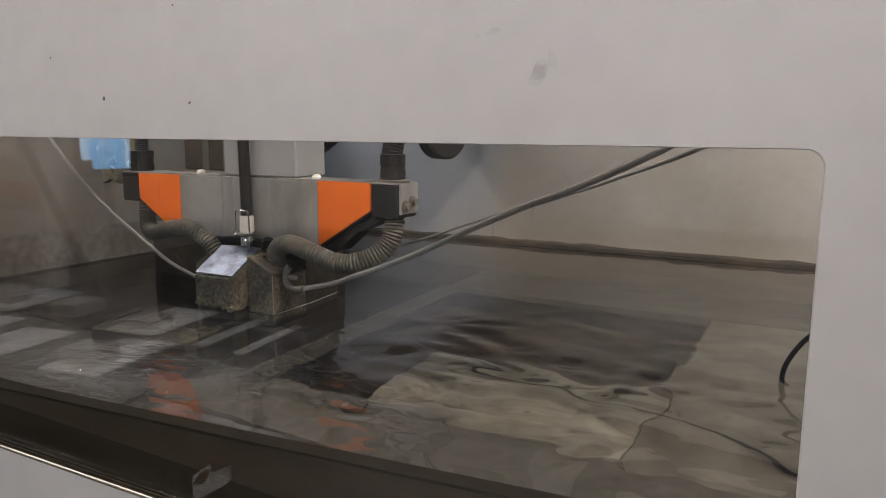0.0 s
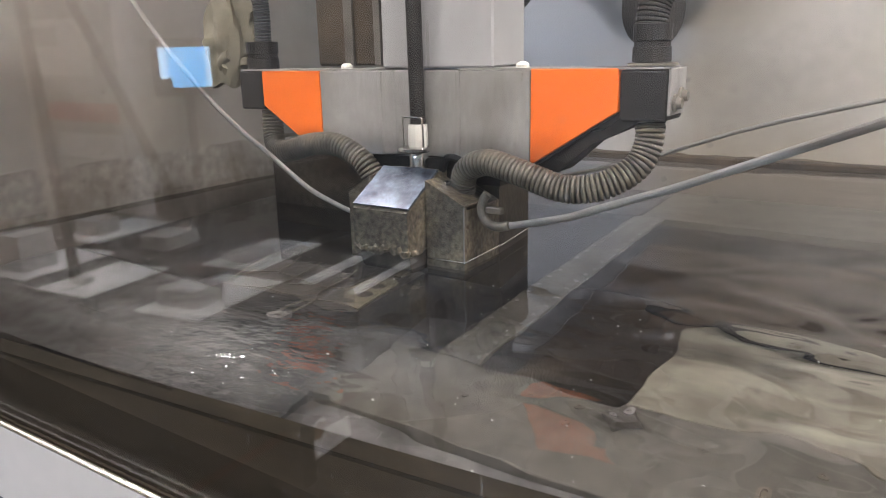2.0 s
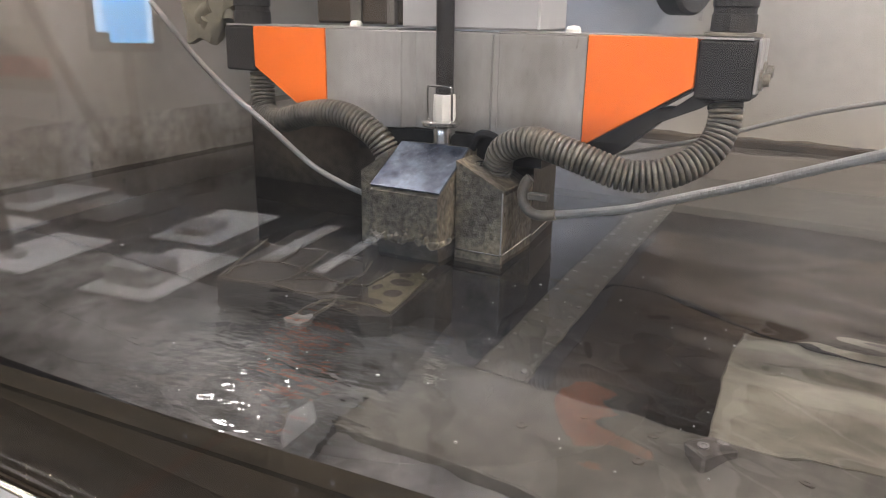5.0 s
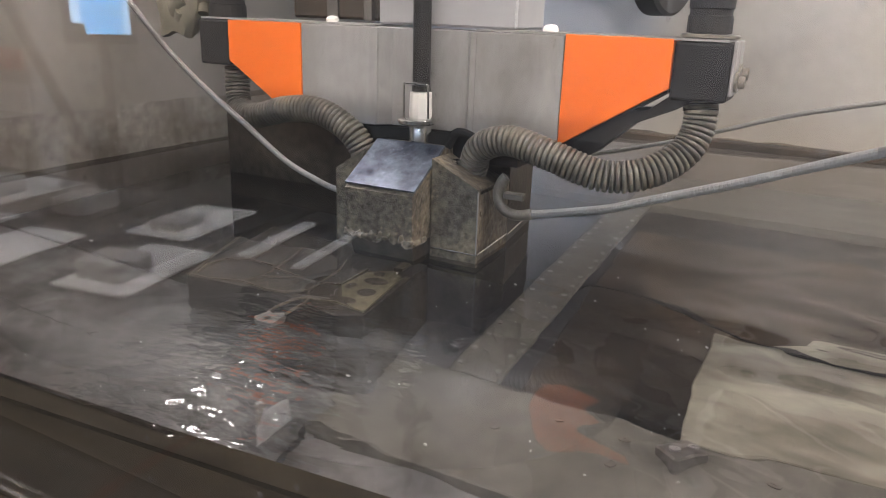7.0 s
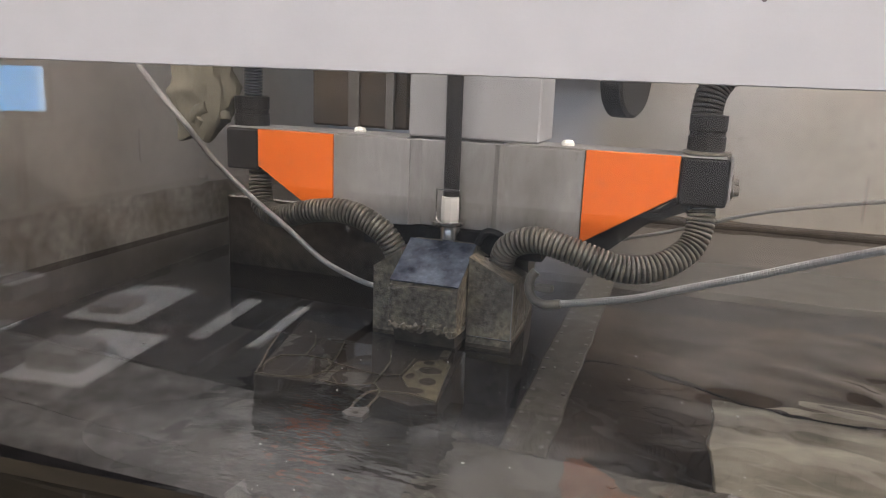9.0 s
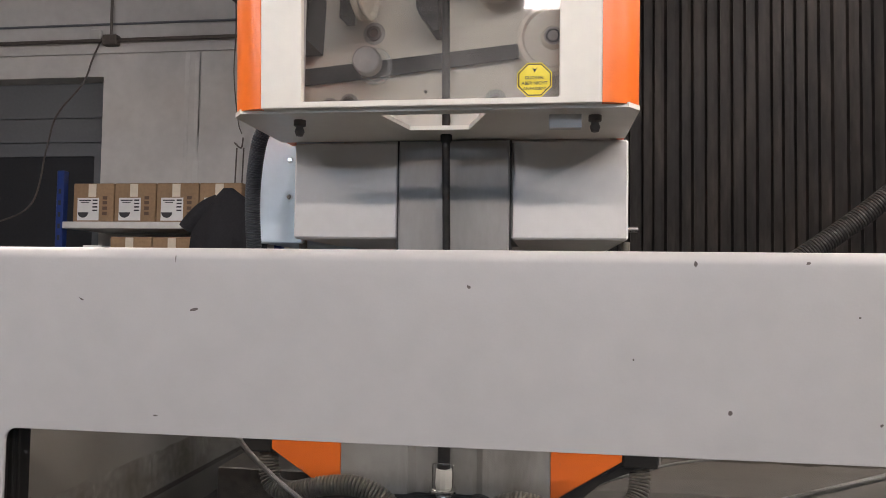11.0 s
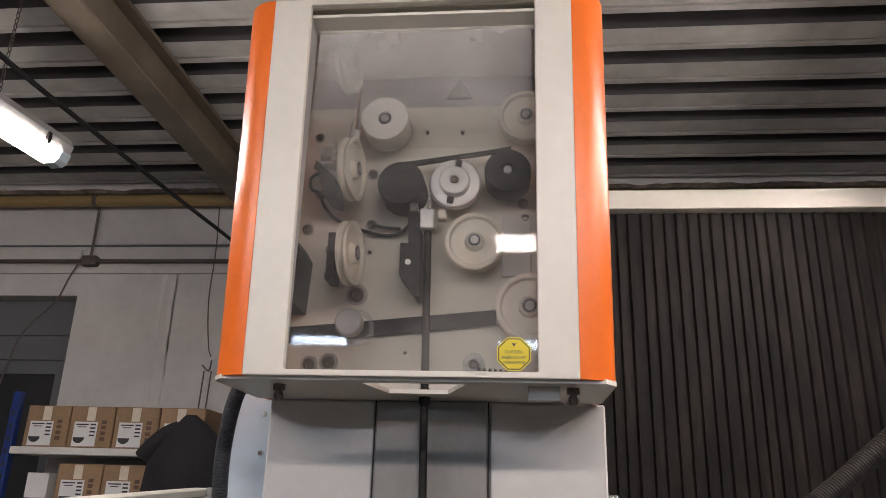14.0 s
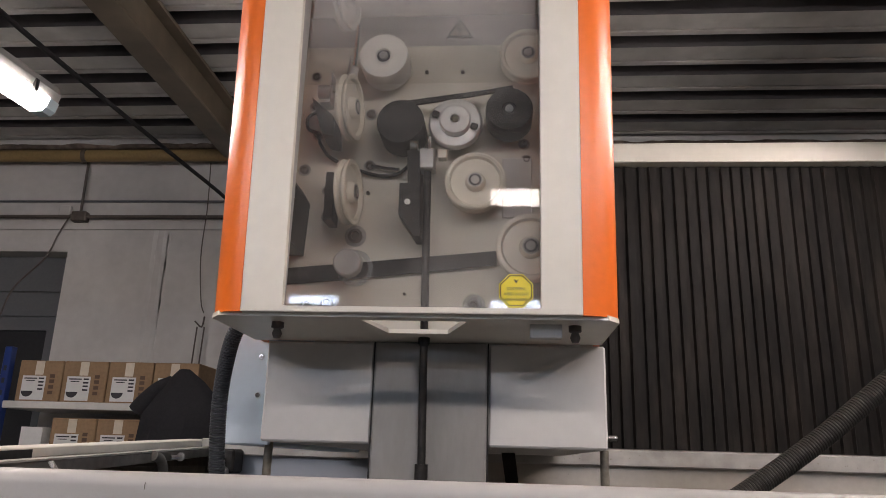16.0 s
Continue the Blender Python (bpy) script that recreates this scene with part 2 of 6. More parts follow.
M["alu"] = mat("turned_aluminium", (0.78, 0.78, 0.77), 0.3, 0.9, grain=0.05, gscale=90)
M["black"] = mat("black_plastic", (0.014, 0.013, 0.0125), 0.5, spec=0.3, grain=0.2, gscale=60, stain=(0.06, 0.055, 0.05), sscale=15, samt=0.4)
M["rubber"] = mat("black_rubber", (0.018, 0.018, 0.019), 0.7, spec=0.3, grain=0.15, gscale=50)
M["hose"] = mat("grimy_grey_hose", (0.128, 0.117, 0.099), 0.38, grain=0.3, gscale=70, stain=(0.28, 0.243, 0.18), sscale=18, samt=0.6)

M["hose_dark"] = mat("black_corrugated_hose", (0.030, 0.028, 0.0265), 0.5, spec=0.25, grain=0.2, gscale=50, stain=(0.035, 0.032, 0.028), sscale=8, samt=0.4)
M["hose_blue"] = mat("blue_grey_hose", (0.046, 0.051, 0.058), 0.4, spec=0.3, grain=0.1, gscale=30)
M["braid"] = mat("braided_grey_cable", (0.42, 0.41, 0.39), 0.4, 0.35, grain=0.35, gscale=900, stain=(0.24, 0.225, 0.2), sscale=10, samt=0.5, bump=0.6, bscale=1100)
M["white_pl"] = mat("white_nylon", (0.8, 0.79, 0.74), 0.35, grain=0.03)
M["back"] = mat("cream_back_plate", (0.60, 0.57, 0.50), 0.5, grain=0.04, gscale=20, stain=(0.46, 0.43, 0.37), sscale=5, samt=0.5)
M["cream_pl"] = mat("cream_nylon", (0.68, 0.64, 0.55), 0.4, grain=0.04, stain=(0.55, 0.5, 0.42), sscale=20, samt=0.3)
M["cloth"] = mat("beige_rag", (0.19, 0.175, 0.13), 0.9, grain=0.2, gscale=220, stain=(0.10, 0.092, 0.068), sscale=25, samt=0.6, bump=0.5, bscale=400)
M["bellows"] = mat("black_bellows_cloth", (0.0105, 0.0098, 0.0094), 0.6, grain=0.35, gscale=24, spec=0.14, stain=(0.030, 0.025, 0.021), sscale=5, samt=0.6, stretch=(3, 3, 0.6))
M["deck"] = mat("grey_roof_sheet", (0.62, 0.612, 0.585), 0.42, 0.1, grain=0.12, gscale=10, stain=(0.30, 0.29, 0.27), sscale=2.0, samt=0.7)
# near-black colour standing for the shade inside the roof recesses
M["recess_shade"] = mat("shaded_roof_recess", (0.06, 0.057, 0.06), 0.55, 0.1, grain=0.15, gscale=12, stain=(0.03, 0.028, 0.028), sscale=2.5, samt=0.6)
M["beam"] = mat("brown_painted_beam", (0.17, 0.138, 0.10), 0.4, grain=0.12, gscale=10, stain=(0.07, 0.052, 0.036), sscale=3, samt=0.6)
M["plaster"] = mat("white_plaster_wall", (0.54, 0.525, 0.505), 0.85, grain=0.04, gscale=20, stain=(0.30, 0.29, 0.28), sscale=1.6, samt=0.5, bump=0.15, bscale=60)
M["crumbled"] = mat("crumbling_mortar", (0.17, 0.135, 0.11), 0.9, grain=0.4, gscale=25, stain=(0.05, 0.04, 0.033), sscale=6, samt=0.9, bump=1.0, bscale=60)
M["floor"] = mat("grey_screed_floor", (0.050, 0.045, 0.041), 0.6, grain=0.15, gscale=8, stain=(0.043, 0.040, 0.037), sscale=1.5, samt=0.6)
M["dim_wall"] = mat("dull_grey_wall", (0.44, 0.43, 0.42), 0.85, grain=0.06, gscale=20, stain=(0.30, 0.292, 0.28), sscale=1.6, samt=0.5)
M["pipe"] = mat("ochre_gas_pipe", (0.27, 0.185, 0.08), 0.45, grain=0.1, stain=(0.2, 0.14, 0.07), samt=0.4)
M["cond"] = mat("dark_conduit", (0.09, 0.075, 0.065), 0.5, grain=0.15)
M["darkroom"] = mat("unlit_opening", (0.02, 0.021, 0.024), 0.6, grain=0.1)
M["greypaint"] = mat("grey_door_frame", (0.13, 0.137, 0.145), 0.5, grain=0.05)
M["card"] = mat("brown_cardboard", (0.27, 0.175, 0.10), 0.85, grain=0.10, gscale=60, stain=(0.20, 0.13, 0.075), sscale=9, samt=0.4, rand=0.1)
M["tape"] = mat("pale_packing_tape", (0.62, 0.55, 0.45), 0.3, grain=0.05)
M["paper"] = mat("white_paper", (0.62, 0.62, 0.61), 0.7, grain=0.03)
M["ink"] = mat("black_print", (0.03, 0.03, 0.035), 0.6)
M["brown_ink"] = mat("brown_print", (0.10, 0.06, 0.04), 0.7)
M["blue"] = mat("blue_rack_paint", (0.012, 0.034, 0.16), 0.4, grain=0.05)
M["shelf"] = mat("off_white_shelf", (0.56, 0.55, 0.52), 0.45, grain=0.04)
M["jacket"] = mat("black_jacket_cloth", (0.012, 0.012, 0.015), 0.9, grain=0.2, gscale=90, bump=0.4, bscale=200)
M["yellow"] = mat("yellow_sticker", (0.82, 0.66, 0.02), 0.4)
M["sign"] = mat("faded_warning_sign", (0.21, 0.18, 0.14), 0.5, grain=0.08)
# grey with the hood roof's shade put into it; side returns share it
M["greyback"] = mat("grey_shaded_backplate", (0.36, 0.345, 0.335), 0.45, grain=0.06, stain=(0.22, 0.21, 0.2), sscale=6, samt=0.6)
M["lampbody"] = mat("grey_lamp_housing", (0.36, 0.36, 0.35), 0.5, grain=0.05)
M["lampcap"] = mat("clear_lamp_end", (0.55, 0.68, 0.72), 0.15)
M["tube_cool"] = glow("cool_tube_light", (0.70, 0.86, 1.12), TUBE * 1.1)
M["smudge"] = clear_pane("grey_scuff", 0.20, (0.10, 0.095, 0.092), 1.02, (1, 1, 1), 75.0, lo=0.50, hi=0.62)
M["drip"] = clear_pane("dried_spray", 0.05, (0.75, 0.75, 0.74), 1.3, (0.97, 0.97, 0.97), 60.0)
M["tube"] = glow("tube_light", (1.0, 0.905, 0.885), TUBE)
M["screen"] = glow("lit_blue_screen", (0.10, 0.42, 0.85), 3.6)
M["screen_w"] = glow("lit_white_screen", (0.42, 0.66, 0.95), 3.6)
M["tape_red"] = mat("worn_red_tape", (0.07, 0.02, 0.013), 0.6, grain=0.3, gscale=30, stain=(0.06, 0.03, 0.02), sscale=9, samt=0.8)
M["red"] = mat("red_paint", (0.5, 0.09, 0.05), 0.45, grain=0.05)
M["plate"] = mat("ground_steel_plate", (0.74, 0.74, 0.73), 0.55, 0.0, grain=0.05)
M["block"] = mat("machined_block_steel", (0.42, 0.41, 0.40), 0.6, 0.0, grain=0.1, gscale=30, stain=(0.30, 0.29, 0.28), sscale=8, samt=0.5)
M["workpiece"] = mat("cut_tool_steel", (0.052, 0.049, 0.043), 0.5, 0.4, grain=0.2, gscale=40, stain=(0.07, 0.06, 0.043), sscale=12, samt=0.6)
M["web"] = mat("ground_steel_web", (0.165, 0.145, 0.105), 0.5, 0.1, grain=0.25, gscale=60, stain=(0.055, 0.048, 0.036), sscale=30, samt=0.8)
M["nose"] = mat("bright_cut_steel", (0.19, 0.19, 0.18), 0.4, 0.2, grain=0.2, gscale=80, stain=(0.15, 0.15, 0.14), sscale=40, samt=0.7)
M["brass"] = mat("yellow_stained_steel", (0.17, 0.155, 0.10), 0.5, 0.1, grain=0.3, gscale=60, stain=(0.08, 0.072, 0.047), sscale=40, samt=0.5)
M["bench"] = mat("dark_bench_top", (0.048, 0.046, 0.044), 0.6, grain=0.2, gscale=12)
M["gasket"] = mat("black_gasket", (0.012, 0.011, 0.010), 0.7, grain=0.2, spec=0.1)
M["lip"] = mat("bare_metal_lip", (0.72, 0.68, 0.58), 0.25, 0.9, grain=0.15, gscale=30, stain=(0.3, 0.25, 0.16), sscale=20, samt=0.5)
M["clear"] = clear_pane("door_glass", 0.004, (0.66, 0.66, 0.67), 1.66, (0.97, 0.98, 0.97), 5.0, lo=0.42, hi=0.72, speck=0.08)
M["cover_pane"] = clear_pane("head_cover_pane", 0.13, (0.6, 0.58, 0.56), 1.3, (0.86, 0.855, 0.84), 5.0, lo=0.46, hi=0.74, rough=0.03, speck=0.05)
# smears plus the bright reflection at the pane's top, painted as haze
M["smear"] = clear_pane("smear_glare_film", 0.62, (0.62, 0.60, 0.58), 1.05, (0.97, 0.97, 0.97), 6.0, lo=0.30, hi=0.66, speck=0.1, fade=(0.47, 0.70))
M["clear_pl"] = clear_pane("clear_acrylic", 0.25, (0.7, 0.72, 0.74), 1.5, (0.95, 0.97, 0.98), 20.0)


# ---- building helpers ----
ORIGIN = {}


def thing(name, at, label, category, group="", kind=""):
    ob = new(name)
    ob.empty_display_size = 0.05
    ob.location = at
    ORIGIN[ob.name] = Vector(at)
    return tagged(ob, label, category, group, kind)


def part(name, bm, material, parent=None, label="", at=None, smooth=False):
    """Links a bmesh (world coordinates) as one mesh object, under a thing or part if given. at: its own centre, if it turns."""
    base = ORIGIN[parent.name] if parent else Vector((0, 0, 0))
    centre = Vector(at) if at else (base if parent else Vector((0, 0, 0)))
    bmesh.ops.translate(bm, verts=bm.verts, vec=-centre)
    bmesh.ops.recalc_face_normals(bm, faces=bm.faces)
    me = bpy.data.meshes.new(name)
    bm.to_mesh(me)
    bm.free()
    me.materials.append(material)
    if smooth:
        for p in me.polygons:
            p.use_smooth = True
        me.set_sharp_from_angle(angle=radians(38))
    ob = new(name, me)
    if parent:
        ob.parent = parent
    ob.location = centre - base
    ORIGIN[ob.name] = centre
    if label:
        ob["label"] = label
    return ob


def whole(name, bm, material, label, category, group="", kind="", smooth=False):
    ob = part(name, bm, material, smooth=smooth)
    return tagged(ob, label, category, group, kind)


def box(x0, x1, y0, y1, z0, z1, bevel=0.0, bm=None, seg=1):
    bm = bm or bmesh.new()
    r = bmesh.ops.create_cube(bm, size=1, matrix=Matrix.Translation(((x0 + x1) / 2, (y0 + y1) / 2, (z0 + z1) / 2)) @ Matrix.Diagonal((x1 - x0, y1 - y0, z1 - z0, 1)))
    if bevel:
        edges = list({e for v in r["verts"] for e in v.link_edges})
        bmesh.ops.bevel(bm, geom=edges, offset=bevel, segments=seg, affect="EDGES", profile=0.5)
    return bm


def prism(pts, axis, d0, d1, bevel=0.0, bm=None):
    """Extrudes a 2D outline along an axis: 'y' takes (x, z), 'x' takes (y, z), 'z' takes (x, y)."""
    bm = bm or bmesh.new()
    put = {"y": lambda a, b, d: (a, d, b), "x": lambda a, b, d: (d, a, b), "z": lambda a, b, d: (a, b, d)}[axis]
    lo, hi = [[bm.verts.new(put(a, b, d)) for a, b in pts] for d in (d0, d1)]
    faces = [bm.faces.new(lo), bm.faces.new(hi[::-1])]
    k = len(pts)
    faces += [bm.faces.new((lo[i], lo[(i + 1) % k], hi[(i + 1) % k], hi[i])) for i in range(k)]
    if bevel:
        edges = list({e for f in faces for e in f.edges})
        bmesh.ops.bevel(bm, geom=edges, offset=bevel, segments=1, affect="EDGES")
    return bm


def lathe(profile, centre, axis, seg=32, bm=None):
    """Turns a profile of (radius, along) round an axis through centre."""
    bm = bm or bmesh.new()
    turn = Vector(axis).normalized().to_track_quat("Z", "Y").to_matrix()
    rings = []
    for r, h in profile:
        if r < 1e-6:
            rings.append([bm.verts.new(Vector(centre) + turn @ Vector((0, 0, h)))])
        else:
            rings.append([bm.verts.new(Vector(centre) + turn @ Vector((r * math.cos(2 * math.pi * i / seg), r * math.sin(2 * math.pi * i / seg), h))) for i in range(seg)])
    for a, b in zip(rings, rings[1:]):
        for i in range(seg):
            j = (i + 1) % seg
            if len(a) == 1 and len(b) == 1:
                continue
            if len(a) == 1:
                bm.faces.new((a[0], b[i], b[j]))
            elif len(b) == 1:
                bm.faces.new((a[i], a[j], b[0]))
            else:
                bm.faces.new((a[i], a[j], b[j], b[i]))
    return bm


def rod(p, q, r, seg=12, bm=None):
    d = (Vector(q) - Vector(p)).length
    return lathe([(0, 0), (r, 0), (r, d), (0, d)], p, Vector(q) - Vector(p), seg, bm)


def spline(pts, step):
    """Points along a smooth curve through pts, about a step apart."""
    P = [Vector(p) for p in pts]
    P = [2 * P[0] - P[1]] + P + [2 * P[-1] - P[-2]]
    fine = []
    for i in range(1, len(P) - 2):
        a, b, c, d = P[i - 1:i + 3]
        for k in range(40):
            t = k / 40
            fine.append(0.5 * (2 * b + (c - a) * t + (2 * a - 5 * b + 4 * c - d) * t * t + (3 * b - 3 * c + d - a) * t ** 3))
    fine.append(P[-2])
    out, left = [fine[0]], step
    for a, b in zip(fine, fine[1:]):
        d, done = (b - a).length, 0.0
        while d - done >= left:
            done += left
            out.append(a.lerp(b, done / d))
            left = step
        left -= d - done
    return out


def sweep(pts, radius, seg=12, step=0.01, wave=0.0, pitch=0.01, bm=None):
    """A tube along a curve; wave and pitch give the rings of a corrugated hose."""
    bm = bm or bmesh.new()
    line = spline(pts, pitch / 5 if wave else step)
    up, rings = None, []
    for i, p in enumerate(line):
        t = (line[min(i + 1, len(line) - 1)] - line[max(i - 1, 0)]).normalized()
        if up is None:
            up = t.orthogonal().normalized()
        up = (up - t * up.dot(t)).normalized()
        side = t.cross(up)
        r = radius + (wave * (0.7, 1, 1, 0.7, -1.5)[i % 5] if wave else 0)
        rings.append([bm.verts.new(p + r * (math.cos(a) * up + math.sin(a) * side)) for a in (2 * math.pi * k / seg for k in range(seg))])
    for a, b in zip(rings, rings[1:]):
        for k in range(seg):
            bm.faces.new((a[k], a[(k + 1) % seg], b[(k + 1) % seg], b[k]))
    bm.faces.new(rings[0][::-1])
    bm.faces.new(rings[-1])
    return bm


def framed(x0, x1, z0, z1, hx0, hx1, hz0, hz1, rad, y0, y1, bm=None):
    """An upright plate in the xz plane with one round-cornered opening."""
    bm = bm or bmesh.new()
    hole, outer = [], []
    for cx, cz, ox, oz, a0 in ((hx1 - rad, hz1 - rad, x1, z1, 0), (hx0 + rad, hz1 - rad, x0, z1, 90), (hx0 + rad, hz0 + rad, x0, z0, 180), (hx1 - rad, hz0 + rad, x1, z0, 270)):
        for k in range(9):
            a = radians(a0 + 90 * k / 8)
            hole.append((cx + rad * math.cos(a), cz + rad * math.sin(a)))
            outer.append((ox, oz))
    n = len(hole)
    V = {}

    def v(p, y):
        key = (round(p[0], 5), round(p[1], 5), y)
        if key not in V:
            V[key] = bm.verts.new((p[0], y, p[1]))
        return V[key]

    for i in range(n):
        j = (i + 1) % n
        for y in (y0, y1):
            q = [v(hole[i], y), v(hole[j], y), v(outer[j], y), v(outer[i], y)]
            q = list(dict.fromkeys(q))
            bm.faces.new(q)
        bm.faces.new((v(hole[i], y0), v(hole[j], y0), v(hole[j], y1), v(hole[i], y1)))
        if outer[i] != outer[j]:
            bm.faces.new((v(outer[i], y0), v(outer[j], y0), v(outer[j], y1), v(outer[i], y1)))
    return bm


def bevelled(ob, width, seg=2):
    b = ob.modifiers.new("edge", "BEVEL")
    b.width, b.segments, b.limit_method, b.angle_limit = width, seg, "ANGLE", radians(50)
    return ob


def lettering(text, size, where, material, parent, name="lettering", rx=90, depth=0.0004):
    cu = bpy.data.curves.new(name, "FONT")
    cu.body, cu.size, cu.extrude = text, size, depth
    cu.align_x, cu.align_y = "CENTER", "CENTER"
    tmp = bpy.data.objects.new(name, cu)
    me = bpy.data.meshes.new_from_object(tmp)
    bpy.data.objects.remove(tmp)
    bpy.data.curves.remove(cu)
    me.materials.append(material)
    ob = new(name, me)
    ob.parent = parent
    ob.location = Vector(where) - ORIGIN[parent.name]
    ob.rotation_euler = (radians(rx), 0, 0)
    return ob


# ---- the hall ----
WALL_Y, CEIL = 3.86, 3.42


def corrugated_ceiling():
    bm = bmesh.new()
    prof, y = [], -7.06
    while y < WALL_Y:
        prof += [(y, CEIL), (y + 0.094, CEIL), (y + 0.096, CEIL + 0.03), (y + 0.109, CEIL + 0.03), (y + 0.111, CEIL), (y + 0.14, CEIL), (y + 0.155, CEIL + 0.16), (y + 0.22, CEIL + 0.16), (y + 0.235, CEIL)]
        y += 0.25
    prof = [(a, b) for a, b in prof if a < WALL_Y + 0.1]
    lo = [bm.verts.new((-7.0, a, b)) for a, b in prof]
    hi = [bm.verts.new((5.0, a, b)) for a, b in prof]
    for i in range(len(prof) - 1):
        f = bm.faces.new((lo[i], lo[i + 1], hi[i + 1], hi[i]))
        # recess faces take the painted shade
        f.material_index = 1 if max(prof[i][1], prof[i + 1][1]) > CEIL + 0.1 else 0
    top = prism([(-7.0, -7.1), (5.0, -7.1), (5.0, WALL_Y + 0.3), (-7.0, WALL_Y + 0.3)], "z", CEIL + 0.19, CEIL + 0.22, bm=bm)
    ob = whole("ceiling", top, M["deck"], "grey trapezoidal steel roof sheets with dust stains", "ceiling", kind="structure")
    ob.data.materials.append(M["recess_shade"])
    return ob


def hall_shell():
    whole("floor", box(-7, 5, -7, WALL_Y + 0.3, -0.1, 0), M["floor"], "grey worn concrete workshop floor", "floor", kind="structure")
    # back wall with the door opening, in butted pieces
    bm = box(-3.48, 5.0, WALL_Y, WALL_Y + 0.25, 0, CEIL + 0.18)
    box(-7.0, -3.48, WALL_Y, WALL_Y + 0.25, 2.73, CEIL + 0.06, bm=bm)
    box(-7.0, -4.55, WALL_Y, WALL_Y + 0.25, 0, 2.73, bm=bm)
    north = whole("wall_north", bm, M["plaster"], "off-white plastered workshop wall with faint streaks", "wall", kind="structure")
    for x, w, z0, z1 in ((-2.985, 0.028, 2.10, 2.86), (-2.925, 0.035, 2.02, 2.86), (-2.90, 0.012, 2.3, 2.84)):
        pts = [(x + 0.12 * w * math.sin(3.1 * q + x), z0 + (z1 - z0) * q / 12) for q in range(13)]
        pts += [(x + w * (0.9 + 0.12 * math.sin(2.3 * q)), z0 + (z1 - z0) * q / 12) for q in range(12, -1, -1)]
        part("plaster_streak", prism([(a * 1.0, b) for a, b in pts], "y", WALL_Y - 0.0012, WALL_Y + 0.001), M["plaster_light"], north)
    whole("wall_west", box(-7.2, -7.0, -7, WALL_Y + 0.3, 0, CEIL + 0.18), M["dim_wall"], "dull grey plastered wall", "wall", kind="structure")
    whole("wall_east", box(5.0, 5.2, -7, WALL_Y + 0.3, 0, CEIL + 0.18), M["dim_wall"], "dull grey plastered wall", "wall", kind="structure")
    whole("wall_south", box(-7.2, 5.2, -7.2, -7.0, 0, CEIL + 0.18), M["dim_wall"], "dull grey plastered wall", "wall", kind="structure")
    d = thing("door_1", (-4.0, WALL_Y + 0.1, 0), "grey framed glazed door, dark behind the pane", "door", kind="structure")
    part("door_frame", framed(-4.55, -3.48, 0.0, 2.73, -4.35, -3.56, 0.1, 2.38, 0.01, WALL_Y + 0.13, WALL_Y + 0.2), M["greypaint"], d)
    part("inner_frame", framed(-4.35, -3.56, 0.1, 2.38, -4.29, -3.62, 0.16, 2.3, 0.01, WALL_Y + 0.15, WALL_Y + 0.19), M["greypaint"], d)
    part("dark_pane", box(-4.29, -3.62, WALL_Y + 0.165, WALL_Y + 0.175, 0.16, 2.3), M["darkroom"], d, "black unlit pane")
    part("transom", box(-4.55, -3.48, WALL_Y + 0.11, WALL_Y + 0.13, 2.52, 2.56), M["greypaint"], d)
    # ledge, pipes and conduits along the wall
    whole("ledge_trim", box(-7, 5, WALL_Y - 0.02, WALL_Y, 2.86, 2.885), M["plaster"], "narrow plaster ledge along the wall", "trim", kind="structure")
    p = thing("gas_pipe", (-3, WALL_Y - 0.08, 3.28), "ochre painted gas pipe under the roof", "pipe")
    part("pipe_run", rod((-7, WALL_Y - 0.08, 3.285), (5, WALL_Y - 0.08, 3.285), 0.035, 16), M["pipe"], p, smooth=True)
    for x in (-3.42, -0.4, 1.6):
        part("clamp", lathe([(0.036, -0.012), (0.042, -0.012), (0.042, 0.012), (0.036, 0.012)], (x, WALL_Y - 0.08, 3.285), (1, 0, 0), 16), M["cond"], p)
    c = thing("conduit", (-3, WALL_Y - 0.03, 2.93), "dark steel conduit with a drop from the roof", "conduit")
    part("conduit_run", rod((-7, WALL_Y - 0.03, 2.93), (5, WALL_Y - 0.03, 2.93), 0.011, 10), M["cond"], c, smooth=True)
    part("conduit_drop", rod((-3.42, WALL_Y - 0.035, 2.93), (-3.42, WALL_Y - 0.04, 3.26), 0.008, 8), M["cond"], c, smooth=True)
    part("joint_box", box(-3.47, -3.38, WALL_Y - 0.05, WALL_Y - 0.002, 2.90, 2.96, 0.006), M["cond"], c)
    part("upper_line", rod((-7, WALL_Y - 0.012, 3.03), (5, WALL_Y - 0.012, 3.03), 0.007, 8), M["greypaint"], c, smooth=True)
    s = thing("wall_socket", (-3.5, WALL_Y - 0.02, 2.98), "small pale wall socket with a dark lead", "socket")
    part("socket_box", box(-3.56, -3.49, WALL_Y - 0.03, WALL_Y - 0.001, 2.93, 3.0, 0.006), M["plaster_light"], s)
    part("lead", sweep([(-3.48, WALL_Y - 0.03, 2.945), (-3.52, WALL_Y - 0.05, 2.82), (-3.575, WALL_Y - 0.05, 2.68), (-3.73, WALL_Y - 0.05, 2.50), (-3.78, WALL_Y - 0.06, 2.3), (-3.87, WALL_Y - 0.06, 1.98), (-4.2, WALL_Y - 0.06, 1.85)], 0.005, 8, 0.03), M["cond"], s, smooth=True)
    h = thing("wire_hook", (-2.6, WALL_Y - 0.05, 2.3), "thin wire line ending in a hook and loop", "hook")
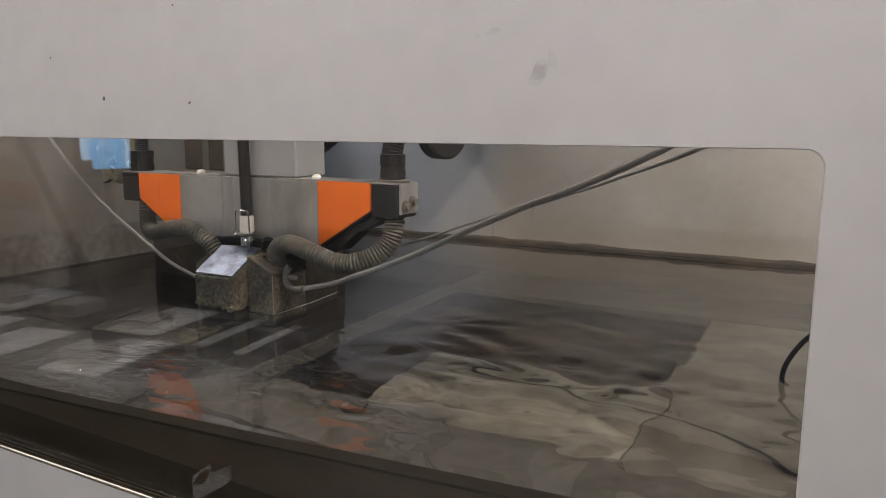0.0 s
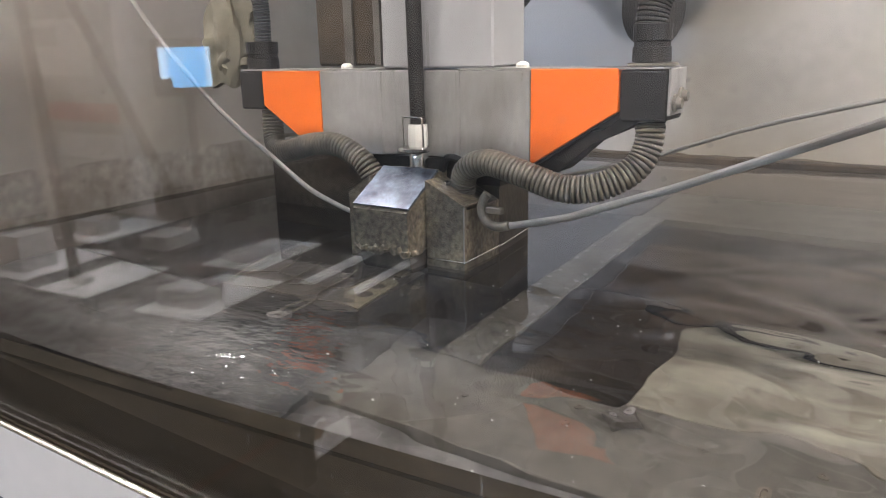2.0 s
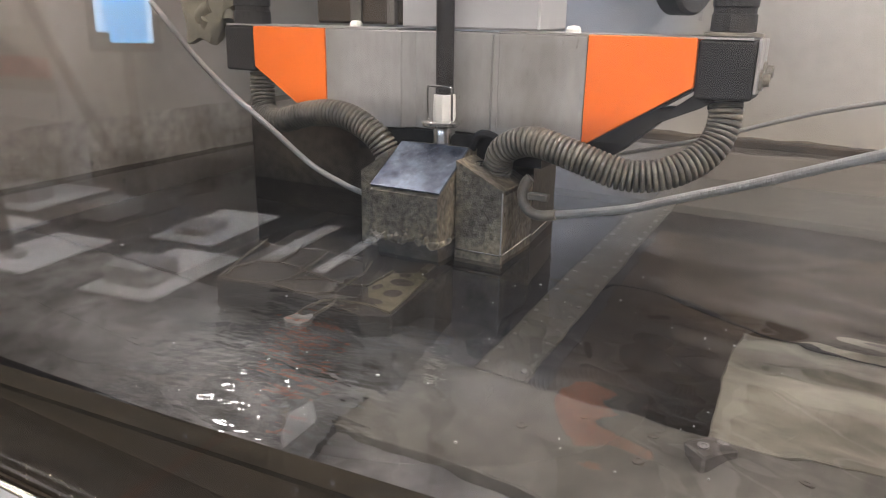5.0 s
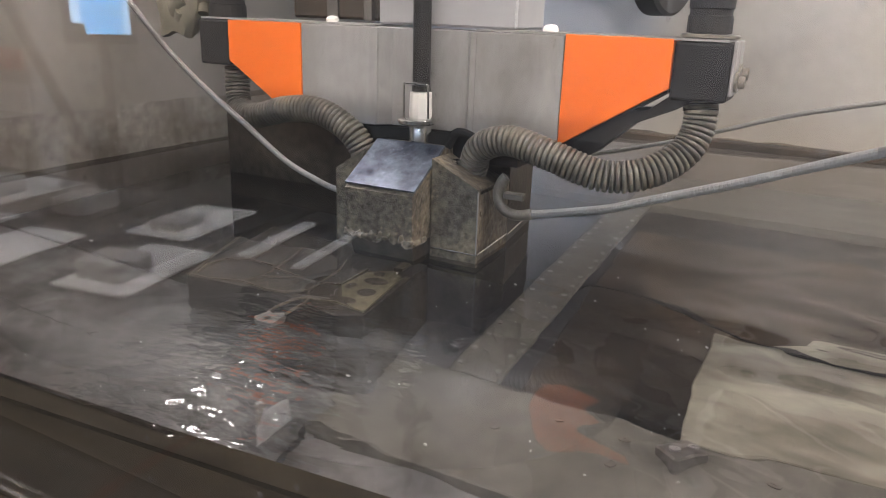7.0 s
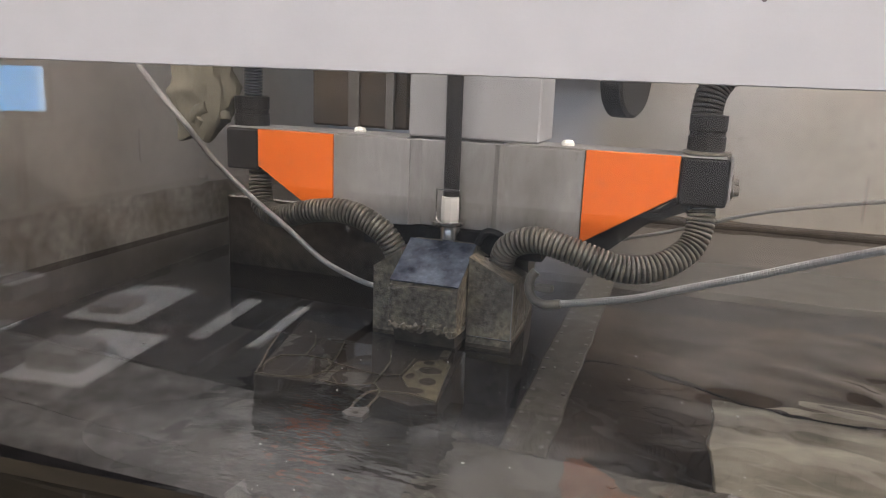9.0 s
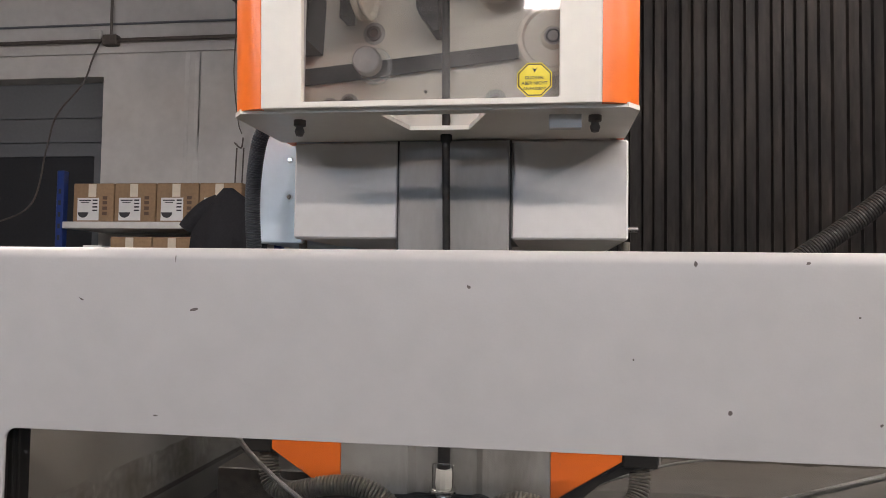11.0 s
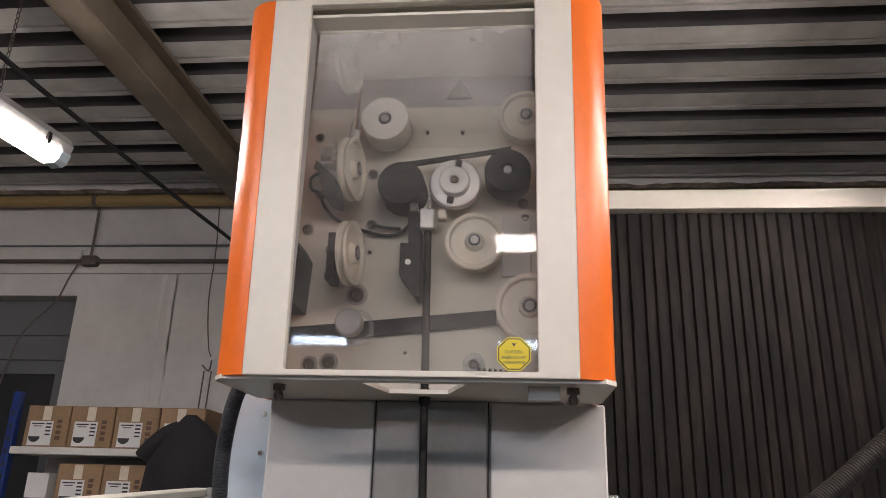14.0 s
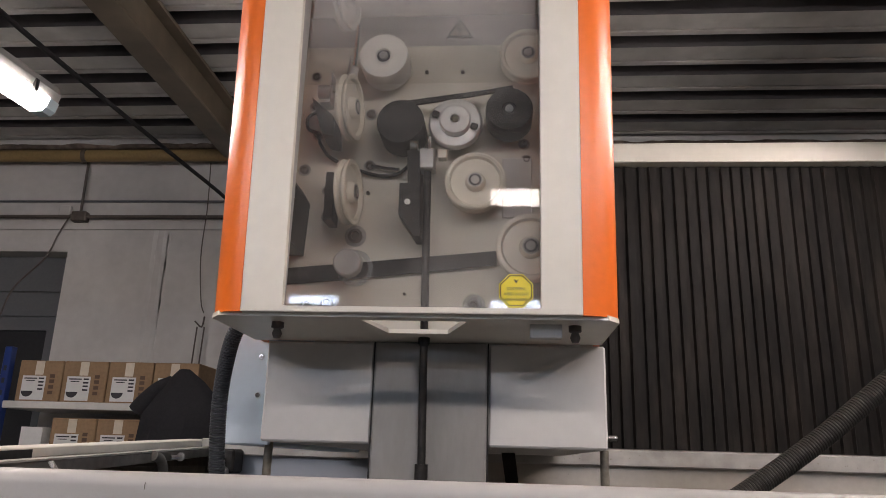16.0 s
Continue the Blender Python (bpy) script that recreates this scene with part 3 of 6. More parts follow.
    part("line", sweep([(-2.68, WALL_Y - 0.05, 3.25), (-2.668, WALL_Y - 0.05, 2.98), (-2.672, WALL_Y - 0.05, 2.7), (-2.64, WALL_Y - 0.05, 2.44), (-2.61, WALL_Y - 0.05, 2.36)], 0.0035, 6, 0.04), M["cond"], h)
    part("hook_loop", sweep([(-2.66, WALL_Y - 0.05, 2.33), (-2.62, WALL_Y - 0.05, 2.30), (-2.61, WALL_Y - 0.05, 2.36)], 0.005, 6, 0.01), M["cond"], h)
    for x in (-2.645, -2.605):
        part("strand", rod((x, WALL_Y - 0.05, 2.30), (x - 0.01, WALL_Y - 0.05, 1.95), 0.004, 6), M["cond"], h)
    bm = box(-2.584, -2.446, -7, WALL_Y, CEIL - 0.16, CEIL - 0.026, 0.006)
    box(-2.63, -2.40, -7, WALL_Y, CEIL - 0.025, CEIL - 0.007, bm=bm)
    whole("roof_beam", bm, M["beam"], "brown painted steel roof beam, dusty, under the sheets", "beam", kind="structure")
    bm = box(1.98, 2.118, -7, WALL_Y, CEIL - 0.16, CEIL - 0.026, 0.006)
    box(1.93, 2.16, -7, WALL_Y, CEIL - 0.025, CEIL - 0.007, bm=bm)
    whole("roof_beam", bm, M["beam"], "brown painted steel roof beam, dusty, under the sheets", "beam", kind="structure")
    bm, rows = bmesh.new(), []
    for q in range(301):
        x = -7 + 12 * q / 300
        top = 3.352 + 0.012 * noise.noise(Vector((x * 5, 1.0, 0))) + 0.008 * noise.noise(Vector((x * 19, 2.0, 0)))
        out = 3.735 + 0.02 * noise.noise(Vector((x * 6, 5.0, 0))) + 0.012 * noise.noise(Vector((x * 23, 6.0, 0)))
        rows.append([bm.verts.new(p) for p in ((x, WALL_Y, 3.318), (x, out + 0.02, 3.322), (x, out, 0.5 * (top + 3.322)), (x, out + 0.03, top), (x, WALL_Y, top))])
    for p, q in zip(rows, rows[1:]):
        for i in range(4):
            bm.faces.new((p[i], p[i + 1], q[i + 1], q[i]))
    whole("wall_plate", bm, M["crumbled"], "crumbling brown mortar ledge under the roof sheets", "trim", kind="structure")
    w = thing("power_cable", (-2.6, 2.6, 3.2), "thick black cable slung under the roof", "cable")
    part("cable_run", sweep([(-2.70, 1.0, 3.07), (-2.69, 1.9, 3.05), (-2.66, 2.4, 3.04), (-2.60, 3.0, 3.02), (-2.545, 3.6, 3.01), (-2.53, 3.8, 3.0)], 0.010, 8, 0.05), M["rubber"], w, smooth=True)


def lamp_fixture(links=20, tube="tube"):
    """A wet-room fluorescent luminaire along local x, its light side down; built at the origin."""
    L = 1.5
    e = thing("fluorescent_lamp", (0, 0, 0), "grey fluorescent luminaire with a lit tube, hung on chains", "lamp", "workshop lamps")
    part("housing", prism([(-0.045, 0.0), (0.045, 0.0), (0.055, 0.03), (0.035, 0.065), (-0.035, 0.065), (-0.055, 0.03)], "x", -L / 2, L / 2), M["lampbody"], e)
    part("diffuser", prism([(-0.05, -0.002), (0.05, -0.002), (0.04, -0.035), (0.022, -0.05), (-0.022, -0.05), (-0.04, -0.035)], "x", -L / 2 + 0.05, L / 2 - 0.05), M[tube], e, "bright lit cover over the tube")
    for s in (-1, 1):
        part("end_cap", prism([(-0.051, -0.002), (0.051, -0.002), (0.04, -0.037), (0.022, -0.051), (-0.022, -0.051), (-0.04, -0.037)], "x", s * L / 2, s * (L / 2 - 0.049)), M["lampcap"], e, "pale clear end of the cover")
        part("latch", box(s * 0.62 - 0.008, s * 0.62 + 0.008, 0.044, 0.06, -0.015, 0.03), M["black"], e)
        part("latch", box(s * 0.62 - 0.008, s * 0.62 + 0.008, -0.06, -0.044, -0.015, 0.03), M["black"], e)
        bm = bmesh.new()
        for k in range(links):
            z = 0.07 + k * 0.023
            m = Matrix.Translation((s * 0.42, 0, z)) @ Matrix.Rotation(radians(90 * (k % 2)), 4, "Z")
            pts = [m @ Vector((0.006 * math.cos(a), 0, 0.014 * math.sin(a))) for a in (2 * math.pi * q / 8 for q in range(8))]
            for q in range(8):
                rod(pts[q], pts[(q + 1) % 8], 0.002, 5, bm)
        part("chain", bm, M["cond"], e, "thin steel hanging chain")
    return e


def lamps():
    first = lamp_fixture()
    first.matrix_basis = pose(-2.768, 1.594, 2.87, 0, 0, 84.0)
    cool = lamp_fixture(20, "tube_cool")
    cool.matrix_basis = pose(-3.0, -3.3, 2.87)
    copy_thing(cool, pose(-0.4, -3.4, 2.87))
    # two unseen lamps added to brighten the tank and the arm
    for x, y, a in ((0.35, 1.6, 88), (0.95, 0.25, 90)):
        copy_thing(first, pose(x, y, 2.87, 0, 0, a))
    # two hang lower, on longer chains
    low = lamp_fixture(27)
    low.matrix_basis = pose(-0.352, -0.55, 2.73)
    copy_thing(low, pose(-2.673, -0.55, 2.73))


def cardboard_box(x, z):
    y = 3.50
    e = thing("cardboard_box", (x, y, z), "closed brown cardboard box with a white printed label", "box", "boxes on the shelf")
    w, d, h = 0.226, 0.22, 0.2
    part("carton", box(x, x + w, y, y + d, z, z + h, 0.004), M["card"], e)
    part("tape", box(x + 0.085, x + 0.128, y - 0.0015, y, z + 0.13, z + h - 0.004), M["tape"], e, "pale packing tape")
    lab = part("paper_label", box(x + 0.025, x + 0.145, y - 0.0012, y, z + 0.008, z + 0.125), M["paper"], e, "white label with print")
    for k, (x0, x1, zz, t) in enumerate(((0.035, 0.10, 0.112, 0.006), (0.045, 0.09, 0.100, 0.004), (0.11, 0.137, 0.112, 0.008), (0.11, 0.137, 0.095, 0.008), (0.11, 0.137, 0.078, 0.008), (0.11, 0.137, 0.060, 0.008))):
        part("print_bar", box(x + x0, x + x1, y - 0.002, y - 0.0012, z + zz - t / 2, z + zz + t / 2), M["ink"], lab)
    pts = [(x + 0.058 + 0.03 * math.cos(a), z + 0.05 + 0.028 * math.sin(a)) for a in (math.pi + math.pi * k / 10 for k in range(11))]
    part("print_mark", prism(pts, "y", y - 0.002, y - 0.0012), M["ink"], lab)
    for zz in (0.125, 0.1, 0.072, 0.045):
        part("carton_mark", box(x + 0.165, x + 0.19, y - 0.001, y, z + zz - 0.009, z + zz + 0.008), M["brown_ink"], e)
    return e


def shelf_rack():
    r = thing("storage_rack", (-3.2, 3.6, 0), "steel rack with blue posts and off-white shelves", "rack")
    for x in (-3.43, -2.25):
        post = part("post", box(x - 0.04, x, 3.47, 3.51, 0, 2.13, 0.003), M["blue"], r, "blue punched steel post")
        for k in range(12):
            part("slot", box(x - 0.027, x - 0.013, 3.4685, 3.47, 1.35 + k * 0.06, 1.375 + k * 0.06), M["ink"], post)
    for z in (1.865, 1.59, 0.9, 0.3):
        part("shelf_board", box(-3.425, -2.295, 3.46, 3.84, z - 0.035, z, 0.003), M["shelf"], r)
    for k in range(4):
        cardboard_box(-3.394 + k * 0.231, 1.866)
    for k in range(2):
        cardboard_box(-3.18 + k * 0.231, 1.591)
    p = thing("carton", (-3.36, 3.5, 1.591), "small white and blue carton", "box")
    part("lower_half", box(-3.33, -3.22, 3.5, 3.62, 1.591, 1.63), M["blue"], p)
    part("upper_half", box(-3.33, -3.22, 3.5, 3.62, 1.63, 1.745), M["paper"], p)
    # black jacket hung over the rack's corner
    bm = bmesh.new()
    rows = []
    for k in range(15):
        t = k / 14
        z = 2.02 - 0.75 * t
        w = 0.025 + 0.165 * min(1, t * 3.6) ** 0.75
        ring = []
        for q in range(24):
            a = 2 * math.pi * q / 24
            f = 1 + 0.10 * math.sin(9 * a + 2 * t) * min(1, 3 * t) + 0.1 * noise.noise(Vector((math.cos(a) * 2, math.sin(a) * 2, 4 * t)))
            ring.append(bm.verts.new((-2.485 + 0.02 * math.sin(7 * t) + w * f * math.cos(a), 3.36 + 0.45 * w * f * math.sin(a), z)))
        rows.append(ring)
    for a, b in zip(rows, rows[1:]):
        for q in range(24):
            bm.faces.new((a[q], a[(q + 1) % 24], b[(q + 1) % 24], b[q]))
    bm.faces.new(rows[0])
    bm.faces.new(rows[-1][::-1])
    j = whole("jacket", bm, M["jacket"], "black jacket hung over the corner of the rack", "jacket", smooth=True)
    sl = bmesh.new()
    sweep([(-2.54, 3.38, 1.95), (-2.60, 3.37, 1.92), (-2.66, 3.36, 1.86), (-2.69, 3.36, 1.82)], 0.045, 14, 0.02, bm=sl)
    ob = part("sleeve", sl, M["jacket"], None, smooth=True)
    ob.parent = j


corrugated_ceiling()
hall_shell()
lamps()
shelf_rack()


# ---- machine: tank, door, table ----
WATER = 1.006


def tank():
    t = thing("work_tank", (-0.8, 1.7, 0.5), "stained stainless work tank, filled with water", "tank")
    part("left_wall", box(-2.06, -2.0, 0.86, 2.69, 0.5, 1.572), M["tank"], t)
    part("back_wall", box(-2.0, 0.4, 2.63, 2.69, 0.5, 1.64), M["tank_cool"], t)
    part("right_wall", box(0.4, 0.46, 0.86, 2.69, 0.5, 1.64), M["tank"], t)
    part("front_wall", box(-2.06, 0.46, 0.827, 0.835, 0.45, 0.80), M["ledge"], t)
    # inner sill behind the pane, its rim rising gently to one end
    bm, rim = bmesh.new(), bmesh.new()
    secs, tops = [], []
    for x in (-2.0, -1.45, -0.55, 0.4):
        y, z = max(0.8305, 0.825 + 0.0374 * (x + 1.45)), 0.993 + 0.027 * (x + 1.45)
        f = max(0.8115, y - 0.020)
        secs.append([bm.verts.new((x, *p)) for p in ((y, 0.5), (y, z), (f, z - 0.003), (0.8102, z - 0.05), (0.8102, 0.5))])
        tops.append([rim.verts.new((x, *p)) for p in ((y + 0.002, z - 0.004), (y + 0.002, z + 0.002), (f - 0.001, z), (f - 0.001, z - 0.006))])
    for made, rows in ((bm, secs), (rim, tops)):
        k = len(rows[0])
        for p, q in zip(rows, rows[1:]):
            for i in range(k):
                made.faces.new((p[i], p[(i + 1) % k], q[(i + 1) % k], q[i]))
        made.faces.new(rows[0])
        made.faces.new(rows[-1][::-1])
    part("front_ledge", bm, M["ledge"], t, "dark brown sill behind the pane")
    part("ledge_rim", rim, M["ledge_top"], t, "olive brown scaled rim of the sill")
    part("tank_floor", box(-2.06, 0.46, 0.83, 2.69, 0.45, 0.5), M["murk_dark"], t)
    part("back_rail", box(-2.06, 0.9, 2.60, 2.72, 1.64, 1.695, 0.004), M["rail"], t, "light painted rail on the rim")
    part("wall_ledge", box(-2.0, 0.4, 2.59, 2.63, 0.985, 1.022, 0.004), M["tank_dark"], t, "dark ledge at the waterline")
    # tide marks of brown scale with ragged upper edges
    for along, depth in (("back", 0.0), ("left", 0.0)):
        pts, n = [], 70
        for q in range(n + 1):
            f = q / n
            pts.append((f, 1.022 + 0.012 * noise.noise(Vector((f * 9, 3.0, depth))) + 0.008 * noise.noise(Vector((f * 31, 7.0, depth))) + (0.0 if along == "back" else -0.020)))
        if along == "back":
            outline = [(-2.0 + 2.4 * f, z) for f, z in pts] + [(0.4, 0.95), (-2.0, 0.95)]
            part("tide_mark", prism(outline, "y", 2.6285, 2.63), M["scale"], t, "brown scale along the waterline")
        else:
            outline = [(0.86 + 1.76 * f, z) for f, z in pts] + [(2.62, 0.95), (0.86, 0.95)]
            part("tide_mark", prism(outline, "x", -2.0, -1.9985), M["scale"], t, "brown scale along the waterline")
    # pale crust on the lower half of the left wall
    top = [(0.86 + 1.76 * q / 60, 1.112 + 0.010 * noise.noise(Vector((q * 0.21, 1.0, 0))) + 0.006 * noise.noise(Vector((q * 0.9, 2.0, 0)))) for q in range(61)]
    part("wall_crust", prism(top + [(2.62, 0.95), (0.86, 0.95)], "x", -2.0, -1.9992), M["crust"], t, "speckled crust of dried spray above the waterline")
    # the left rim: a cream rail rising to the corner, with a steel rail inside it
    part("left_rail", prism([(0.90, 1.609), (2.74, 1.694), (2.74, 1.671), (0.90, 1.586)], "x", -2.16, -2.06, 0.002), M["cream"], t, "cream painted outer rail")
    part("rail_slot", prism([(0.95, 1.607), (1.63, 1.6385), (1.63, 1.616), (0.95, 1.585)], "x", -2.06, -2.0585), M["black"], t)
    part("inner_rail", prism([(0.90, 1.583), (2.60, 1.663), (2.60, 1.637), (0.90, 1.550)], "x", -2.03, -1.995, 0.002), M["rail_dark"], t, "worn steel inner rail")
    part("rail_lip", prism([(0.90, 1.5834), (2.60, 1.6634), (2.60, 1.6676), (0.90, 1.5876)], "x", -2.034, -1.994), M["rail"], t)
    part("rail_back", prism([(0.90, 1.585), (2.74, 1.670), (2.74, 1.48), (0.90, 1.48)], "x", -2.10, -2.0615), M["tank_dark"], t)
    # dark strip added for the shade on the wall below the rail
    part("splash_strip", box(-1.9985, -1.994, 0.90, 2.60, 1.50, 1.565), M["tank_dark"], t)
    part("rail_hole", lathe([(0, 0), (0.009, 0), (0.009, 0.001), (0, 0.001)], (-1.995, 1.428, 1.592), (1, 0, 0), 14), M["ink"], t)
    part("rail_skirt", box(-2.058, -2.035, 0.90, 2.6, 1.5, 1.60), M["tank_dark"], t)
    part("rail_bolt", rod((-1.985, 2.19, 1.626), (-1.985, 2.27, 1.63), 0.007, 10), M["chrome"], t, smooth=True)
    part("bolt_head", rod((-1.985, 2.262, 1.629), (-1.985, 2.272, 1.63), 0.013, 10), M["steel"], t)
    part("overflow_pipe", sweep([(-1.98, 2.165, 1.51), (-1.98, 2.155, 1.55), (-1.98, 2.14, 1.60), (-1.985, 2.12, 1.625), (-1.99, 2.08, 1.632)], 0.014, 14, 0.008), M["rail_dark"], t, smooth=True)
    part("clear_sleeve", rod((-2.0, 1.10, 1.585), (-2.0, 1.375, 1.597), 0.022, 16), M["clear_pl"], t, smooth=True)
    part("corner_block", box(-1.99, -1.90, 2.50, 2.60, 1.58, 1.66, 0.008), M["black"], t)
    part("corner_bolt", rod((-1.94, 2.45, 1.63), (-1.94, 2.50, 1.63), 0.012, 12), M["chrome"], t, smooth=True)
    part("corner_bolt", rod((-1.93, 2.47, 1.585), (-1.93, 2.50, 1.585), 0.018, 12), M["steel"], t, smooth=True)
    for x in (-1.479, -0.794):
        cylinder = thing("guide_pin", (x, 1.75, 1.3), "short dark steel guide pin below the cover", "pin")
        part("pin_body", rod((x, 1.52, 1.57), (x, 1.52, 1.668), 0.009, 14), M["hose"], cylinder, smooth=True)


def door():
    d = thing("machine_door", (-0.75, 0.8, 0.2), "light grey painted machine door with a wide window", "machine door")
    sheet = part("door_sheet", framed(-2.2, 0.75, 0.15, 1.60, -1.583, 0.0215, 0.940, 1.4025, 0.014, 0.766, 0.770), M["panel"], d)
    bevelled(sheet, 0.0015, 2)
    part("top_beam", box(-2.2, 0.75, 0.7705, 0.843, 1.4255, 1.598), M["panel"], d)
    part("reveal_gasket", framed(-1.66, 0.10, 0.86, 1.424, -1.5845, 0.0235, 0.9385, 1.404, 0.013, 0.7705, 0.7755), M["gasket"], d, "black rubber seal round the opening")
    part("inner_gasket", framed(-1.66, 0.10, 0.86, 1.424, -1.578, 0.030, 0.905, 1.412, 0.013, 0.7815, 0.804), M["gasket"], d)
    part("rolled_edge", prism([(0.7657, 1.585), (0.7702, 1.585), (0.7702, 1.5985), (0.838, 1.5985), (0.838, 1.6165)] + [(0.7797 - 0.014 * math.sin(a), 1.6027 + 0.014 * math.cos(a)) for a in (radians(9 * q) for q in range(11))], "x", -2.2, 0.75), M["panel"], d, smooth=True)
    part("top_flange", box(-2.2, 0.75, 0.8455, 0.866, 1.585, 1.6145, 0.003), M["gasket"], d)
    pane = part("window_pane", box(-1.64, 0.06, 0.776, 0.781, 0.90, 1.42), M["clear"], d, "clear pane with dried spray")
    pane.visible_shadow = False
    part("lower_lip", box(-1.582, 0.0205, 0.7653, 0.7712, 0.9372, 0.9397), M["lip"], d, "bare bright metal lip below the pane")
    part("inner_strip", box(-1.575, 0.018, 0.7725, 0.7755, 0.9388, 0.9425), M["ledge_top"], d)
    lettering("CUT 400", 0.0595, (-1.298, 0.7655, 0.811), M["ink"], d)
    # scuffs and chips in the paint
    rnd = random.Random(4)
    for x, z, w, h, tilt in ((-1.375, 1.545, 0.012, 0.004, 20), (-1.05, 1.576, 0.006, 0.004, -40), (-0.77, 1.447, 0.005, 0.006, 10), (-0.805, 1.604, 0.004, 0.008, 0), (-0.69, 1.606, 0.006, 0.003, 10), (-1.40, 1.604, 0.001, 0.012, 0), (-0.20, 1.464, 0.02, 0.012, 50), (-0.19, 1.475, 0.005, 0.014, 20), (-0.245, 1.50, 0.010, 0.004, 15), (-0.26, 1.497, 0.004, 0.004, 0), (-0.62, 1.44, 0.004, 0.003, 40), (-1.42, 1.42, 0.006, 0.002, 0), (-1.52, 1.555, 0.008, 0.002, -30), (-0.64, 1.55, 0.003, 0.002, 10), (-0.87, 1.50, 0.002, 0.003, 0)):
        w, h = (w * 1.6, h * 1.6) if x > -0.3 else (w, h)
        x, z = (-0.97 + (x + 0.982) * 0.969, 1.58 + (z - 1.58) * 0.975) if x < -0.3 else (x, z)
        pts = [(x + (w * math.cos(a) * math.cos(radians(tilt)) - h * math.sin(a) * math.sin(radians(tilt))) / 2 * rnd.uniform(0.6, 1.1), z + (w * math.cos(a) * math.sin(radians(tilt)) + h * math.sin(a) * math.cos(radians(tilt))) / 2 * rnd.uniform(0.6, 1.1)) for a in (2 * math.pi * k / 9 for k in range(9))]
        part("paint_chip", prism(pts, "y", 0.7655, 0.7662), M["smudge"] if x > -0.3 else M["cond"], d)
    # drips and spots of dried spray on the inner side of the pane
    for k in range(84):
        x, z = rnd.uniform(-1.5, -0.1), rnd.uniform(0.96, 1.38)
        ln, w = (rnd.uniform(0.008, 0.03), 0.0009) if k % 4 == 0 else (0.0, rnd.uniform(0.0008, 0.0019))
        pts = [(x + w * math.cos(a), z + w * math.sin(a) - (ln if math.sin(a) < 0 else 0)) for a in (2 * math.pi * q / 8 + 0.2 for q in range(8))]
        ob = part("dried_drip", prism(pts, "y", 0.7812, 0.7816), M["drip"], pane)
        ob.visible_shadow = False
    b = thing("machine_body", (-0.75, 1.7, 0.0), "grey machine body below the tank", "machine base")
    part("body_shell", box(-2.15, 0.7, 0.86, 2.75, 0.0, 0.44, 0.01), M["cover"], b)


def table():
    t = thing("work_table", (-0.8, 1.6, 0.5), "silted steel clamping table under the water", "table")
    z = 0.77
    part("front_bar", box(-1.12, 0.36, 1.07, 1.245, z - 0.06, z, 0.002), M["table"], t)
    part("front_bar", box(-1.95, -1.1205, 1.07, 1.245, z - 0.06, z - 0.0005, 0.002), M["silt"], t)
    part("middle_strip", box(-1.012, -0.942, 1.247, 2.08, z - 0.012, z + 0.001, 0.002), M["table"], t)
    part("pale_plate", box(-0.725, -0.243, 1.247, 1.525, z - 0.05, z, 0.002), M["plate_light"], t, "pale cream silted plate with painted ripple light")
    part("right_bar", box(-0.241, 0.36, 1.247, 2.08, z - 0.06, z, 0.004), M["plate_mid"], t)
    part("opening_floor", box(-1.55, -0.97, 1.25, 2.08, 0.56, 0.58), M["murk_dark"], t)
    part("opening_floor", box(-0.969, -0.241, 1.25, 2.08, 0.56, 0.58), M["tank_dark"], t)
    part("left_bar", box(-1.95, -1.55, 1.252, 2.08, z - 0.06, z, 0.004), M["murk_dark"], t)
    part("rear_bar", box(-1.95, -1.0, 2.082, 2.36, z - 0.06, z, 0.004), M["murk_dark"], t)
    part("rear_bar", box(-0.999, 0.36, 2.082, 2.36, z - 0.06, z, 0.004), M["table_dull"], t)
    part("silt_bed", prism([(0.90, 0.60), (1.069, 0.60), (1.069, 0.7705), (1.246, 0.7705), (1.246, 0.772), (1.12, 0.773), (1.05, 0.766), (0.98, 0.742), (0.90, 0.70)], "x", -1.95, -1.10), M["silt"], t, "pale grey silt heaped over the bar")
    part("silt_bed", prism([(0.90, 0.60), (1.069, 0.60), (1.069, 0.750), (1.02, 0.742), (0.90, 0.70)], "x", -1.0995, 0.36), M["table_murk"], t)
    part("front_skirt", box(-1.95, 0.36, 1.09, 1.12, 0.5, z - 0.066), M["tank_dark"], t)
    for k in range(19):
        for x in (-1.003, -0.951):
            y = 1.265 + 0.042 * k
            part("table_bolt", lathe([(0, 0), (0.004, 0), (0.004, 0.003), (0, 0.003)], (x, y, z + 0.0012), (0, 0, 1), 8), M["steel"], t)
    for x, y in ((-0.85, 1.21), (-0.777, 1.205), (-0.777, 1.17), (-0.91, 1.165), (-0.62, 1.2), (-0.55, 1.15), (-0.50, 1.22), (-0.20, 1.48), (-0.12, 1.48), (-0.2, 2.0), (-0.12, 2.0), (-0.44, 1.35), (-0.2, 1.62), (-0.12, 1.62), (-0.2, 1.75), (-0.12, 1.75), (-0.2, 1.88), (-0.12, 1.88), (-0.05, 1.4), (0.05, 1.3), (-0.20, 1.3), (-0.35, 1.12), (-0.15, 1.15)):
        part("table_bolt", lathe([(0, 0), (0.0065, 0), (0.0065, 0.004), (0.003, 0.004), (0.003, 0.002), (0, 0.002)], (x, y, z), (0, 0, 1), 10), M["hose"], t)
    c = thing("clamp_block", (-0.71, 1.2, z), "dark steel clamp block with two worn screws", "clamp")
    part("block", prism([(-0.742, 1.188), (-0.718, 1.170), (-0.688, 1.202), (-0.705, 1.226), (-0.718, 1.228)], "z", z + 0.001, z + 0.028, 0.003), M["rail_dark"], c)
